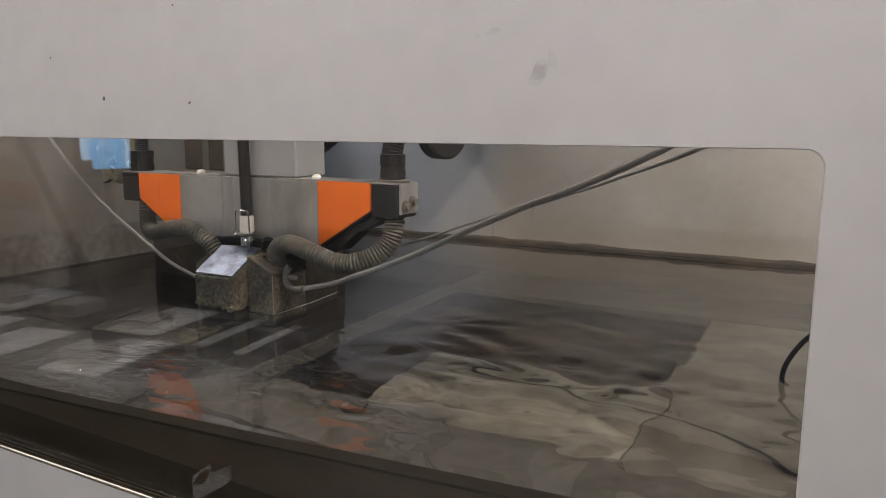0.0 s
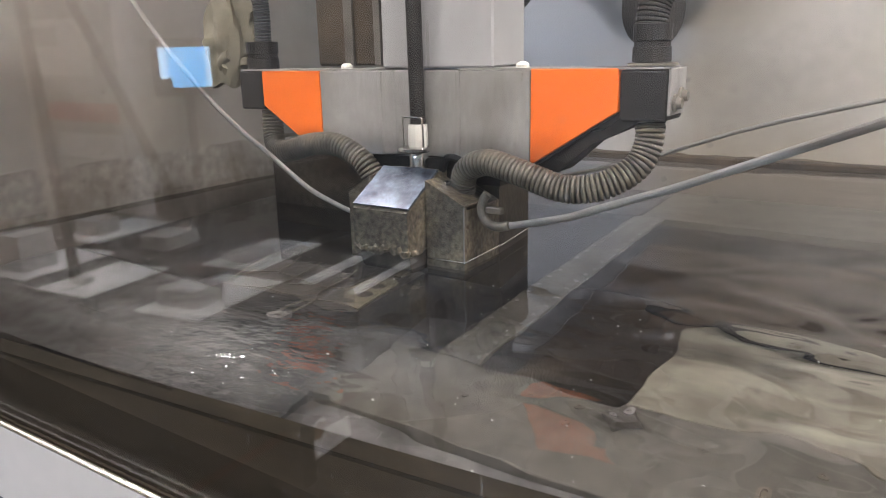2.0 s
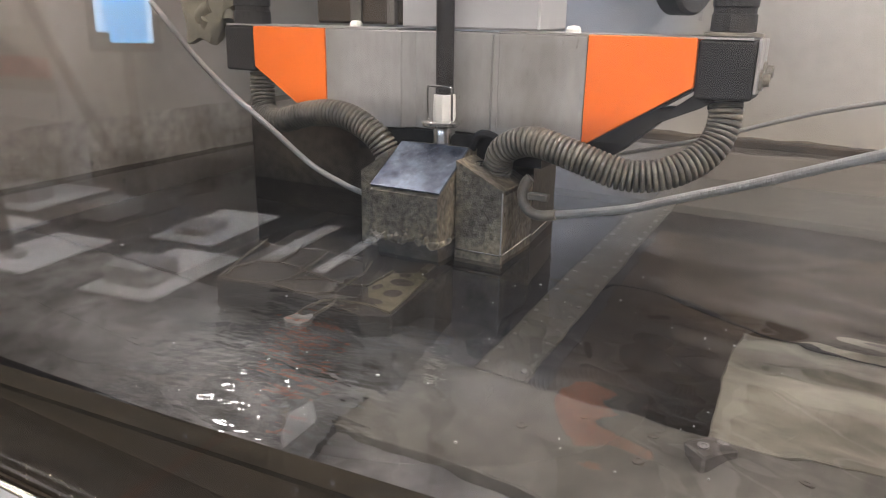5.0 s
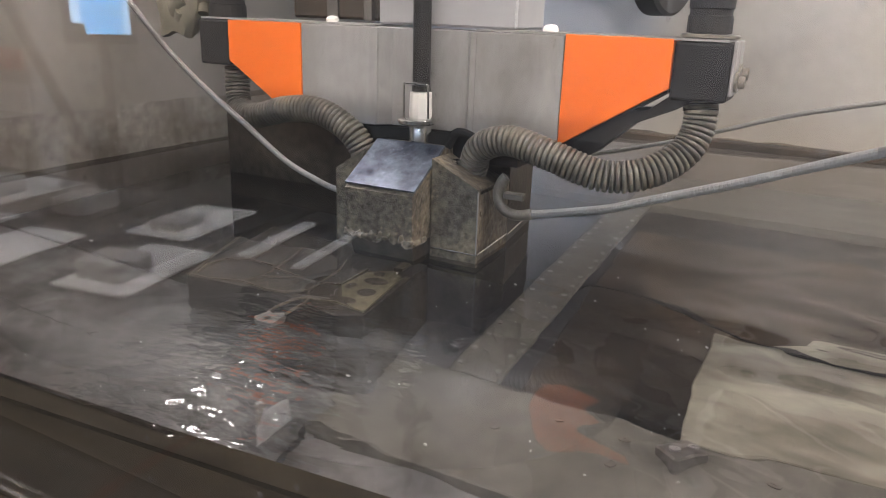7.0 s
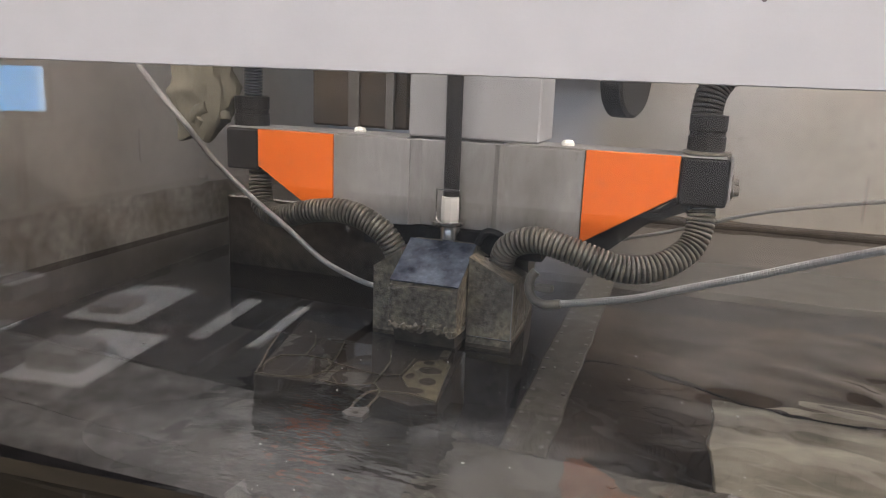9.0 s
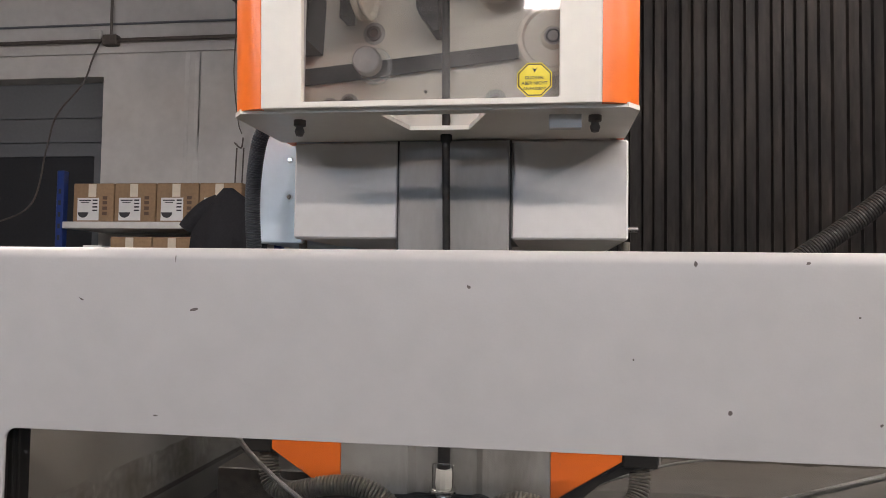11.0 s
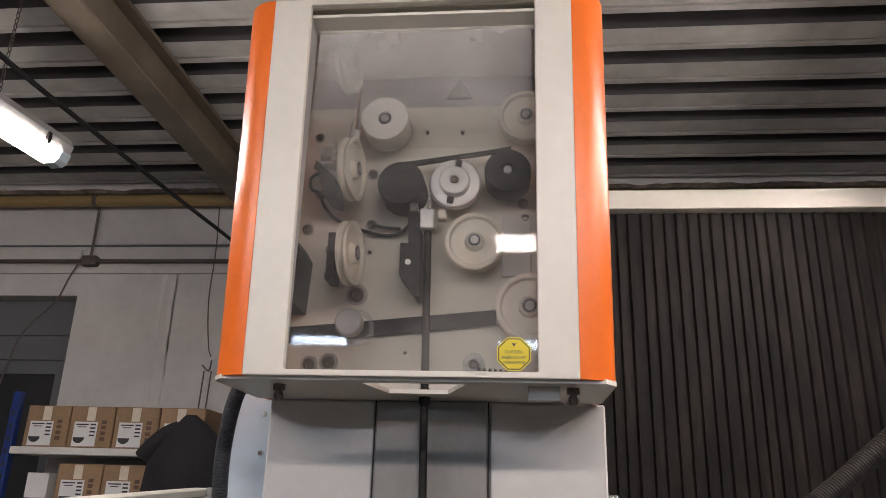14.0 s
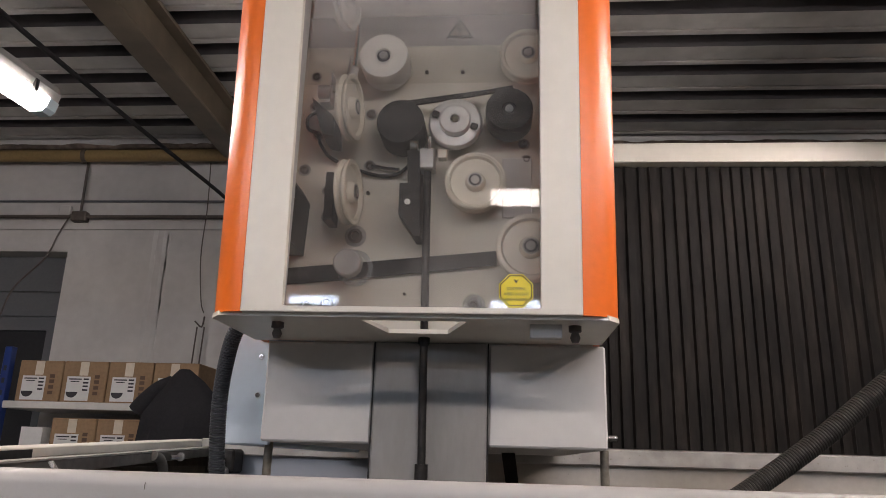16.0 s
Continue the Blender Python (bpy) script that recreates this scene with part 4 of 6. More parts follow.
    for x, y in ((-0.705, 1.211), (-0.722, 1.191)):
        part("screw", lathe([(0, 0.001), (0.0032, 0.001), (0.0032, 0.004), (0.006, 0.004), (0.006, 0)], (x, y, z + 0.0285), (0, 0, 1), 14), M["steel"], c)
    # the block being cut: thin walls left standing between the pockets
    w = thing("workpiece", (-1.2, 1.2, 0.8), "dark steel block with thin cut walls, just under water", "workpiece")
    part("block_body", prism([(-1.333, 1.128), (-1.19, 1.142), (-1.10, 1.12), (-1.07, 1.14), (-1.09, 1.33), (-1.385, 1.36)], "z", 0.78, 0.9805, 0.002), M["workpiece"], w)
    webs = (
        ((-1.331, 1.131), (-1.300, 1.132), (-1.256, 1.147), (-1.212, 1.141), (-1.188, 1.146), (-1.168, 1.166)),
        ((-1.331, 1.131), (-1.345, 1.170), (-1.363, 1.215), (-1.386, 1.287)),
        ((-1.327, 1.143), (-1.339, 1.170), (-1.334, 1.200), (-1.301, 1.216), (-1.263, 1.214), (-1.250, 1.197), (-1.248, 1.172), (-1.258, 1.148)),
        ((-1.253, 1.207), (-1.204, 1.198)), ((-1.248, 1.172), (-1.204, 1.196), (-1.172, 1.194)), ((-1.227, 1.159), (-1.212, 1.142)),
        ((-1.168, 1.166), (-1.172, 1.194), (-1.146, 1.204), (-1.149, 1.269)), ((-1.172, 1.194), (-1.178, 1.244), (-1.194, 1.284)),
        ((-1.163, 1.083), (-1.167, 1.103), (-1.165, 1.132), (-1.153, 1.146), (-1.168, 1.166)), ((-1.153, 1.148), (-1.147, 1.130), (-1.145, 1.093)),
        ((-1.147, 1.144), (-1.116, 1.152), (-1.089, 1.147)), ((-1.301, 1.216), (-1.310, 1.262), (-1.330, 1.30)), ((-1.253, 1.207), (-1.262, 1.25), (-1.275, 1.29)))
    for line in webs:
        bm = bmesh.new()
        for p, q in zip(line, line[1:]):
            p, q = Vector(p), Vector(q)
            u = (q - p).normalized()
            n = u.orthogonal() * 0.001
            u *= 0.0016
            prism([tuple(p - n - u), tuple(q - n + u), tuple(q + n + u), tuple(p + n - u)], "z", 0.979, 0.9865, bm=bm)
        part("cut_wall", bm, M["web"], w)
    part("stained_plate", prism([(-1.142, 1.199), (-1.142, 1.258), (-1.113, 1.281), (-1.093, 1.264), (-1.073, 1.143), (-1.091, 1.147), (-1.121, 1.169)], "z", 0.978, 0.9862), M["brass"], w, "yellowish stained plate corner")
    for x, y, rx, ry in ((-1.113, 1.234, 0.017, 0.012), (-1.103, 1.196, 0.012, 0.012), (-1.110, 1.162, 0.014, 0.008), (-1.124, 1.260, 0.008, 0.008), (-1.132, 1.205, 0.006, 0.010)):
        part("pocket", prism([(x + rx * math.cos(q), y + ry * math.sin(q)) for q in (0.52 * k for k in range(12))], "z", 0.9863, 0.9868), M["workpiece"], w)
    part("bright_tab", prism([(-1.117, 1.285), (-1.120, 1.316), (-1.109, 1.317), (-1.106, 1.288)], "z", 0.975, 0.992), M["web"], w)
    part("nose", prism([(-1.168, 1.066), (-1.156, 1.057), (-1.138, 1.06), (-1.138, 1.082), (-1.146, 1.092), (-1.152, 1.082), (-1.162, 1.086)], "z", 0.972, 0.988, 0.001), M["nose"], w, "bright nose of the block")
    part("nose_hole", lathe([(0, 0.001), (0.004, 0.001), (0.004, 0), (0, 0)], (-1.151, 1.070, 0.988), (0, 0, 1), 10), M["workpiece"], w)
    part("support", box(-1.34, -1.12, 1.17, 1.33, 0.772, 0.779), M["tank_dark"], w)


def water():
    nx, ny = 420, 320
    x0, x1, y0, y1 = -2.035, 0.435, 0.838, 2.665
    bm = bmesh.new()
    g = []
    for j in range(ny + 1):
        row = []
        for i in range(nx + 1):
            x, y = x0 + (x1 - x0) * i / nx, y0 + (y1 - y0) * j / ny
            rough = 0.30 + 0.7 * min(1, max(0, (x + 1.05) / 0.5)) + 0.9 * min(1, max(0, (1.1 - y) / 0.25))
            chop = math.exp(-(((x + 1.10) / 0.17) ** 2 + ((y - 0.955) / 0.10) ** 2))
            h = 0.0022 * noise.noise(Vector((x * 4.5 + y * 1.5, y * 6.5, 0.3))) + 0.0007 * noise.noise(Vector((x * 13, y * 17, 4.0))) + 0.00022 * noise.noise(Vector((x * 34, y * 41, 2.0)))
            swirl = math.exp(-(((x + 0.42) / 0.36) ** 2 + ((y - 1.30) / 0.28) ** 2))
            h += 0.0112 * swirl * noise.noise(Vector((x * 6.5 - y * 4 + 2 * noise.noise(Vector((x * 5, y * 5, 1.0))), y * 11 + x * 3, 5.0)))
            h += 0.0024 * swirl * noise.noise(Vector((x * 15 - y * 6 + 1.5 * noise.noise(Vector((x * 9, y * 9, 3.0))), y * 26 + x * 5, 6.0)))
            h += 0.0024 * chop * noise.noise(Vector((x * 15, y * 24, 7.0))) + 0.0014 * chop * noise.noise(Vector((x * 55, y * 68, 8.0)))
            row.append(bm.verts.new((x, y, WATER + h * rough)))
        g.append(row)
    for j in range(ny):
        for i in range(nx):
            bm.faces.new((g[j][i], g[j][i + 1], g[j + 1][i + 1], g[j + 1][i]))
    # sides and bottom, inside the tank's sheets; the front lies against the pane
    rim = g[0] + [r[-1] for r in g[1:]] + g[-1][-2::-1] + [r[0] for r in g[-2:0:-1]]
    low = [bm.verts.new((v.co.x, v.co.y, 0.475)) for v in rim]
    n = len(rim)
    for k in range(n):
        bm.faces.new((rim[k], low[k], low[(k + 1) % n], rim[(k + 1) % n]))
    bm.faces.new(low)
    m = bpy.data.materials.new("tank_water")
    m.use_nodes = True
    p = m.node_tree.nodes["Principled BSDF"]
    p.inputs["Base Color"].default_value = (0.195, 0.176, 0.176, 1)
    p.inputs["Roughness"].default_value = 0.0
    p.inputs["IOR"].default_value = 1.33
    p.inputs["Transmission Weight"].default_value = 1.0
    # fine chop where the wire guide stirs the surface
    n, l = m.node_tree.nodes, m.node_tree.links
    tc, near, fade, rip, tall, bump, longer = (n.new("ShaderNode" + k) for k in ("TexCoord", "VectorMath", "MapRange", "TexNoise", "Math", "Bump", "Mapping"))
    longer.inputs["Scale"].default_value = (0.6, 1.15, 1.0)
    near.operation, near.inputs[1].default_value = "DISTANCE", (-1.10, 0.955, WATER)
    fade.inputs[1].default_value, fade.inputs[2].default_value, fade.inputs[3].default_value, fade.inputs[4].default_value = 0.05, 0.19, 1.0, 0.015
    rip.inputs["Scale"].default_value, rip.inputs["Detail"].default_value = 38.0, 2.0
    tall.operation = "MULTIPLY"
    bump.inputs["Strength"].default_value, bump.inputs["Distance"].default_value = 1.0, 0.0062
    l.new(tc.outputs["Object"], near.inputs[0])
    l.new(tc.outputs["Object"], longer.inputs["Vector"])
    l.new(longer.outputs[0], rip.inputs["Vector"])
    l.new(near.outputs["Value"], fade.inputs[0])
    l.new(fade.outputs[0], tall.inputs[0])
    l.new(rip.outputs[0], tall.inputs[1])
    l.new(tall.outputs[0], bump.inputs["Height"])
    l.new(bump.outputs[0], p.inputs["Normal"])
    ob = whole("water", bm, m, "clear rippled dielectric water in the tank", "water", kind="structure", smooth=True)
    ob.visible_shadow = False
    return ob


def silt_cloud(at, rx, ry):
    """Milky silt drifting under the surface: a thin shallow dome, denser in its middle."""
    m = bpy.data.materials.new("milky_silt")
    m.use_nodes = True
    n, l = m.node_tree.nodes, m.node_tree.links
    n.remove(n["Principled BSDF"])
    tr, df, mix, tc, far, edge, tex, patch, mul = (n.new("ShaderNode" + k) for k in ("BsdfTransparent", "BsdfDiffuse", "MixShader", "TexCoord", "VectorMath", "MapRange", "TexNoise", "MapRange", "Math"))
    df.inputs[0].default_value = (0.43, 0.465, 0.48, 1)
    far.operation, mul.operation = "LENGTH", "MULTIPLY"
    edge.inputs[1].default_value, edge.inputs[2].default_value, edge.inputs[3].default_value, edge.inputs[4].default_value = 0.10, 1.0, 0.36, 0.0
    patch.inputs[1].default_value, patch.inputs[2].default_value = 0.36, 0.68
    tex.inputs["Scale"].default_value, tex.inputs["Detail"].default_value, tex.inputs["Distortion"].default_value = 3.4, 6.0, 1.0
    l.new(tc.outputs["Object"], far.inputs[0])
    l.new(tc.outputs["Object"], tex.inputs["Vector"])
    l.new(far.outputs["Value"], edge.inputs[0])
    l.new(tex.outputs[0], patch.inputs[0])
    l.new(edge.outputs[0], mul.inputs[0])
    l.new(patch.outputs[0], mul.inputs[1])
    l.new(mul.outputs[0], mix.inputs[0])
    l.new(tr.outputs[0], mix.inputs[1])
    l.new(df.outputs[0], mix.inputs[2])
    l.new(mix.outputs[0], n["Material Output"].inputs[0])
    bm = lathe([(1.0, 0.0), (0.8, 0.10), (0.5, 0.18), (0.2, 0.22), (0, 0.22)], (0, 0, 0), (0, 0, 1), 40)
    ob = whole("silt_cloud", bm, m, "milky cloud of silt drifting in the water", "silt", kind="stuff", smooth=True)
    ob.matrix_basis = pose(*at, 0, 0, 18) @ Matrix.Diagonal((rx, ry, 0.1, 1))
    ob.visible_shadow = False


def floating_specks():
    """Bits of scum and small bubbles lying on the water."""
    rnd, bm = random.Random(21), bmesh.new()
    for k in range(110):
        x, y = (rnd.uniform(-1.55, -0.5), rnd.uniform(0.86, 1.3)) if k % 3 else (rnd.uniform(-1.9, 0.3), rnd.uniform(0.9, 2.4))
        r, turn, n = 0.0004 + 0.0011 * rnd.random() ** 3, rnd.uniform(0, 6.3), rnd.choice((5, 6, 7))
        ring = []
        for q in range(n):
            a = 2 * math.pi * q / n
            f = r * rnd.uniform(0.6, 1.2)
            ring.append((x + 1.6 * f * math.cos(a) * math.cos(turn) - f * math.sin(a) * math.sin(turn), y + 1.6 * f * math.cos(a) * math.sin(turn) + f * math.sin(a) * math.cos(turn)))
        prism(ring, "z", WATER + 0.001, WATER + 0.0022, bm=bm)
    whole("scum", bm, M["speck"], "pale specks of scum floating on the water", "scum", kind="stuff")


tank()
door()
table()
WATER_SHEET = water()
floating_specks()
silt_cloud((-1.03, 1.08, 0.90), 0.27, 0.15)
silt_cloud((-1.30, 1.05, 0.88), 0.20, 0.10)


# ---- machine: guide arm in the tank ----
def guide_arm():
    a = thing("guide_carrier", (-1.15, 1.45, 1.2), "steel guide arm with orange end plates in the tank", "machine arm")
    # grey front with a shallow upright groove for the wire tube
    y = 1.40
    bm = prism([(-1.352, y), (-1.222, y), (-1.205, y + 0.020), (-1.085, y + 0.020), (-1.068, y), (-0.944, y), (-0.944, y + 0.075), (-1.352, y + 0.075)], "z", 1.168, 1.306)
    bevelled(part("centre_plate", bm, M["steel"], a), 0.0015)
    for x in (-1.222, -1.068):
        part("groove_edge", box(x - 0.004, x + 0.004, y - 0.0015, y + 0.004, 1.17, 1.304), M["steel"], a)
    bevelled(part("orange_plate", prism([(-1.494, 1.306), (-1.353, 1.306), (-1.353, 1.190), (-1.408, 1.189), (-1.494, 1.244)], "y", y - 0.001, y + 0.07), M["orange"], a, "orange painted end plate"), 0.0015)
    bevelled(part("orange_plate", prism([(-0.943, 1.308), (-0.811, 1.308), (-0.811, 1.250), (-0.943, 1.168)], "y", y - 0.001, y + 0.07), M["orange"], a, "orange painted end plate"), 0.0015)
    for x0, x1 in ((-1.55, -1.224), (-1.066, -0.75)):
        part("top_cap", box(x0, x1, y, y + 0.078, 1.3065, 1.309), M["steel"], a)
    bevelled(part("end_block", box(-0.810, -0.745, y + 0.002, y + 0.075, 1.238, 1.306), M["black"], a, "black plastic end block"), 0.004)
    bevelled(part("end_block", box(-1.558, -1.495, y + 0.002, y + 0.075, 1.236, 1.306), M["black"], a, "black plastic end block"), 0.004)
    part("strut", prism([(-0.943, 1.166), (-0.855, 1.221), (-0.835, 1.222), (-0.812, 1.240), (-0.78, 1.240), (-0.80, 1.226), (-0.85, 1.204), (-0.90, 1.160), (-0.93, 1.150)], "y", y + 0.012, y + 0.06), M["black"], a)
    part("plate_back", prism([(-0.940, 1.300), (-0.812, 1.300), (-0.812, 1.246), (-0.940, 1.165)], "y", y + 0.004, y + 0.074), M["black"], a)
    side = part("side_plate", box(-0.7445, -0.7405, y + 0.004, y + 0.072, 1.246, 1.308, 0.001), M["steel"], a, "worn steel plate on the end block")
    for q, z in ((0.020, 1.262), (0.046, 1.270)):
        part("side_bolt", lathe([(0, 0.011), (0.007, 0.011), (0.008, 0.004), (0.012, 0.003), (0.012, 0), (0, 0)], (-0.740, y + q, z), (1, 0, 0), 12), M["hose"], side)
    part("coupling_washer", lathe([(0.031, 0), (0.034, 0.001), (0.034, 0.004), (0.031, 0.005), (0.010, 0.005)], (-0.777, y + 0.037, 1.3095), (0, 0, 1), 24), M["hose"], a, smooth=True)
    for x in (-1.323, -0.977):
        part("top_bolt", lathe([(0.010, 0), (0.010, 0.004), (0.007, 0.008), (0, 0.009)], (x, y + 0.04, 1.309), (0, 0, 1), 14), M["white_pl"], a)
    # black filler standing for the shade below the centre plate
    part("under_shade", box(-1.30, -1.0, y + 0.01, y + 0.06, 1.13, 1.167), M["black"], a)
    # wire guide nozzle
    n = thing("wire_guide", (-1.14, 1.34, 1.0), "grimy steel wire guide with a bright sloping face", "nozzle")
    part("front_block", prism([(1.297, 1.038), (1.41, 1.032), (1.41, 1.149), (1.384, 1.149), (1.302, 1.101), (1.297, 1.098)], "x", -1.204, -1.098), M["grime"], n)
    part("lower_block", prism([(1.315, 0.985), (1.405, 0.985), (1.405, 1.031), (1.303, 1.0375)], "x", -1.200, -1.102), M["grime_dark"], n)
    # crust of scale along the block's lower edges
    rnd = random.Random(12)
    for k in range(26):
        x, yy = (-1.200 + 0.1 * k / 15, 1.299) if k < 16 else (-1.101, 1.30 + 0.1 * (k - 16) / 10)
        r = rnd.uniform(0.004, 0.009)
        bm = bmesh.new()
        bmesh.ops.create_icosphere(bm, subdivisions=1, radius=r, matrix=pose(x, yy, 1.037 + rnd.uniform(-0.006, 0.004), 0, 0, rnd.uniform(0, 90)) @ Matrix.Diagonal((1.2, 0.45, 0.9, 1)))
        for v in bm.verts:
            v.co += Vector((rnd.uniform(-1, 1), rnd.uniform(-1, 1), rnd.uniform(-1, 1))) * r * 0.2
        part("crust", bm, M["grime"], n)
    for p, q in (((-1.094, 1.343, 1.019), (-1.026, 1.343, 1.019)), ((-1.0245, 1.344, 1.019), (-1.0305, 1.462, 1.019)), ((-1.0285, 1.463, 1.019), (-1.0445, 1.595, 1.019))):
        part("foot_rim", rod(p, q, 0.0013, 6), M["chrome"], n)
    part("bright_face", prism([(1.3015, 1.1025), (1.3835, 1.1505), (1.3815, 1.1535), (1.2985, 1.105)], "x", -1.205, -1.097), M["bright"], n, "polished sloping steel face")
    part("lower_arm", prism([(-1.245, 1.462), (-1.030, 1.462), (-1.047, 1.60), (-1.245, 1.60)], "z", 0.82, 1.166), M["grime_dark"], n, "dark wet lower arm")
    part("lower_beam", prism([(-1.70, 1.603), (-1.17, 1.603), (-1.17, 1.80), (-1.70, 1.80)], "z", 0.82, 1.150, 0.003), M["grime_dark"], n, "dark scaled beam of the lower arm")
    for s, x0, x1 in ((1, -1.096, -1.026), (-1, -1.206, -1.252)):
        part("side_cheek", prism([(x0, 0.99), (x1, 0.99), (x1, 1.105), (x0, 1.139)] if s > 0 else [(x1, 0.99), (x0, 0.99), (x0, 1.139), (x1, 1.108)], "y", 1.345, 1.352), M["grime"], n)
        part("cheek_body", prism([(x0, 0.99), (x1 - s * 0.004, 0.99), (x1 - s * 0.004, 1.098), (x0, 1.130)] if s > 0 else [(x1 - s * 0.004, 0.99), (x0, 0.99), (x0, 1.130), (x1 - s * 0.004, 1.10)], "y", 1.3525, 1.46), M["grime"], n)
        part("cheek_rim", prism([(x0, 1.139), (x1, 1.105), (x1, 1.108), (x0, 1.142)], "y", 1.344, 1.40) if s > 0 else prism([(x1, 1.108), (x0, 1.139), (x0, 1.142), (x1, 1.111)], "y", 1.344, 1.40), M["grime"], n)
        if s > 0:
            part("cheek_edge", box(x1 - 0.0007, x1 + 0.0007, 1.3435, 1.346, 1.02, 1.105), M["steel"], n)
    part("collar", lathe([(0.016, 0), (0.016, 0.02), (0.015, 0.022), (0.015, 0.032)], (-1.147, 1.402, 1.150), (0, 0, 1), 24), M["chrome"], n, smooth=True)
    part("flange", lathe([(0, 0), (0.024, 0), (0.027, 0.002), (0.027, 0.006), (0.024, 0.008), (0, 0.008)], (-1.147, 1.392, 1.178), (0, 0, 1), 28), M["chrome"], n, smooth=True)
    part("white_sleeve", lathe([(0.0155, 0), (0.0165, 0.004), (0.0155, 0.035), (0, 0.036)], (-1.147, 1.402, 1.186), (0, 0, 1), 10), M["white_pl"], n, "white nylon sleeve")
    part("wire_clip", sweep([(-1.166, 1.389, 1.186), (-1.166, 1.387, 1.230), (-1.160, 1.387, 1.233), (-1.132, 1.387, 1.233), (-1.128, 1.387, 1.228), (-1.128, 1.389, 1.186)], 0.0016, 6, 0.004), M["chrome"], n)
    part("dark_cap", lathe([(0.013, 0), (0.013, 0.008), (0, 0.008)], (-1.147, 1.402, 1.222), (0, 0, 1), 16), M["black"], n)
    part("grub_screw", lathe([(0.006, 0), (0.006, 0.006), (0, 0.007)], (-1.075, 1.375, 1.132), (0, 0, 1), 10), M["chrome"], n)
    part("small_cable", sweep([(-1.10, 1.40, 1.15), (-1.085, 1.395, 1.172), (-1.06, 1.40, 1.165), (-1.05, 1.405, 1.14)], 0.006, 8, 0.006), M["rubber"], n, smooth=True)
    part("cable_lug", sweep([(-0.958, 1.365, 1.0815), (-0.981, 1.365, 1.077), (-0.999, 1.365, 1.083), (-1.007, 1.366, 1.099), (-1.005, 1.368, 1.116), (-0.997, 1.371, 1.127)], 0.0072, 10, 0.005), M["hose"], n, smooth=True)
    part("clip_band", box(-0.998, -0.970, 1.360, 1.372, 1.097, 1.107, 0.002), M["hose"], n)
    # wire tube from the head down to the guide
    t = thing("wire_tube", (-1.147, 1.385, 1.23), "long black wire tube between head and guide", "tube")
    part("lower_tube", rod((-1.147, 1.402, 1.231), (-1.147, 1.396, 1.632), 0.0125, 16), M["black"], t, smooth=True)
    part("upper_tube", rod((-1.147, 1.396, 1.632), (-1.150, 1.345, 2.225), 0.0078, 12), M["black"], t, smooth=True)
    part("ferrule", lathe([(0.0085, 0), (0.0112, 0.005), (0.0112, 0.028), (0.0085, 0.033)], (-1.148, 1.378, 1.85), (0, -0.08, 1), 14), M["black"], t, smooth=True)


def hose(name, pts, r, wave, pitch, material, label, collars=()):
    e = thing(name, pts[0], label, "hose")
    part("hose_body", sweep(pts, r, 18, wave=wave, pitch=pitch), material, e, smooth=False)
    for c, axis, rr, ln in collars:
        part("coupling", lathe([(r * 0.9, 0), (rr, 0.001), (rr, ln * 0.4), (rr * 0.93, ln * 0.42), (rr * 0.93, ln * 0.55), (rr, ln * 0.58), (rr, ln), (r * 0.9, ln + 0.001)], c, axis, 20), M["black"], e, "black plastic coupling")
    return e


def hoses():
    hose("corrugated_hose", [(-0.777, 1.437, 1.245), (-0.775, 1.43, 1.205), (-0.788, 1.415, 1.172), (-0.825, 1.39, 1.148), (-0.875, 1.375, 1.142), (-0.94, 1.37, 1.160), (-1.0, 1.375, 1.172), (-1.045, 1.385, 1.155), (-1.062, 1.40, 1.118)], 0.0180, 0.0024, 0.0070, M["hose"], "grimy grey corrugated hose curving to the guide", [((-0.777, 1.44, 1.222), (0, 0, 1), 0.021, 0.02)])
    hose("corrugated_hose", [(-1.515, 1.44, 1.245), (-1.512, 1.435, 1.20), (-1.498, 1.425, 1.168), (-1.455, 1.41, 1.160), (-1.38, 1.40, 1.178), (-1.315, 1.395, 1.180), (-1.26, 1.395, 1.155), (-1.232, 1.40, 1.115)], 0.0180, 0.0024, 0.0070, M["hose"], "grimy grey corrugated hose curving to the guide")
    hose("drain_hose", [(-0.779, 1.437, 1.312), (-0.783, 1.442, 1.37), (-0.772, 1.45, 1.41), (-0.73, 1.465, 1.455), (-0.65, 1.54, 1.52), (-0.53, 1.6, 1.575), (-0.342, 1.62, 1.70), (-0.165, 1.62, 1.842), (0.1, 1.62, 2.05), (0.5, 1.6, 2.3), (0.9, 1.6, 2.45)], 0.0212, 0.0010, 0.0062, M["hose_dark"], "black corrugated hose rising from the arm", [((-0.779, 1.437, 1.3145), (0, 0, 1), 0.026, 0.05)])
    hose("supply_hose", [(-1.53, 1.44, 1.305), (-1.53, 1.445, 1.42), (-1.545, 1.44, 1.55), (-1.551, 1.42, 1.66), (-1.547, 1.40, 1.76), (-1.525, 1.37, 1.85), (-1.50, 1.36, 1.90)], 0.0145, 0.0011, 0.005, M["hose_blue"], "dark blue-grey corrugated hose from head to arm", [((-1.53, 1.44, 1.308), (0, 0, 1), 0.030, 0.05)])


def cable(name, pts, r, label, material, wave=0.0):
    e = thing(name, pts[0], label, "cable")
    part("cable_body", sweep(pts, r, 10, 0.012, wave=wave, pitch=0.0045), material, e, smooth=not wave)


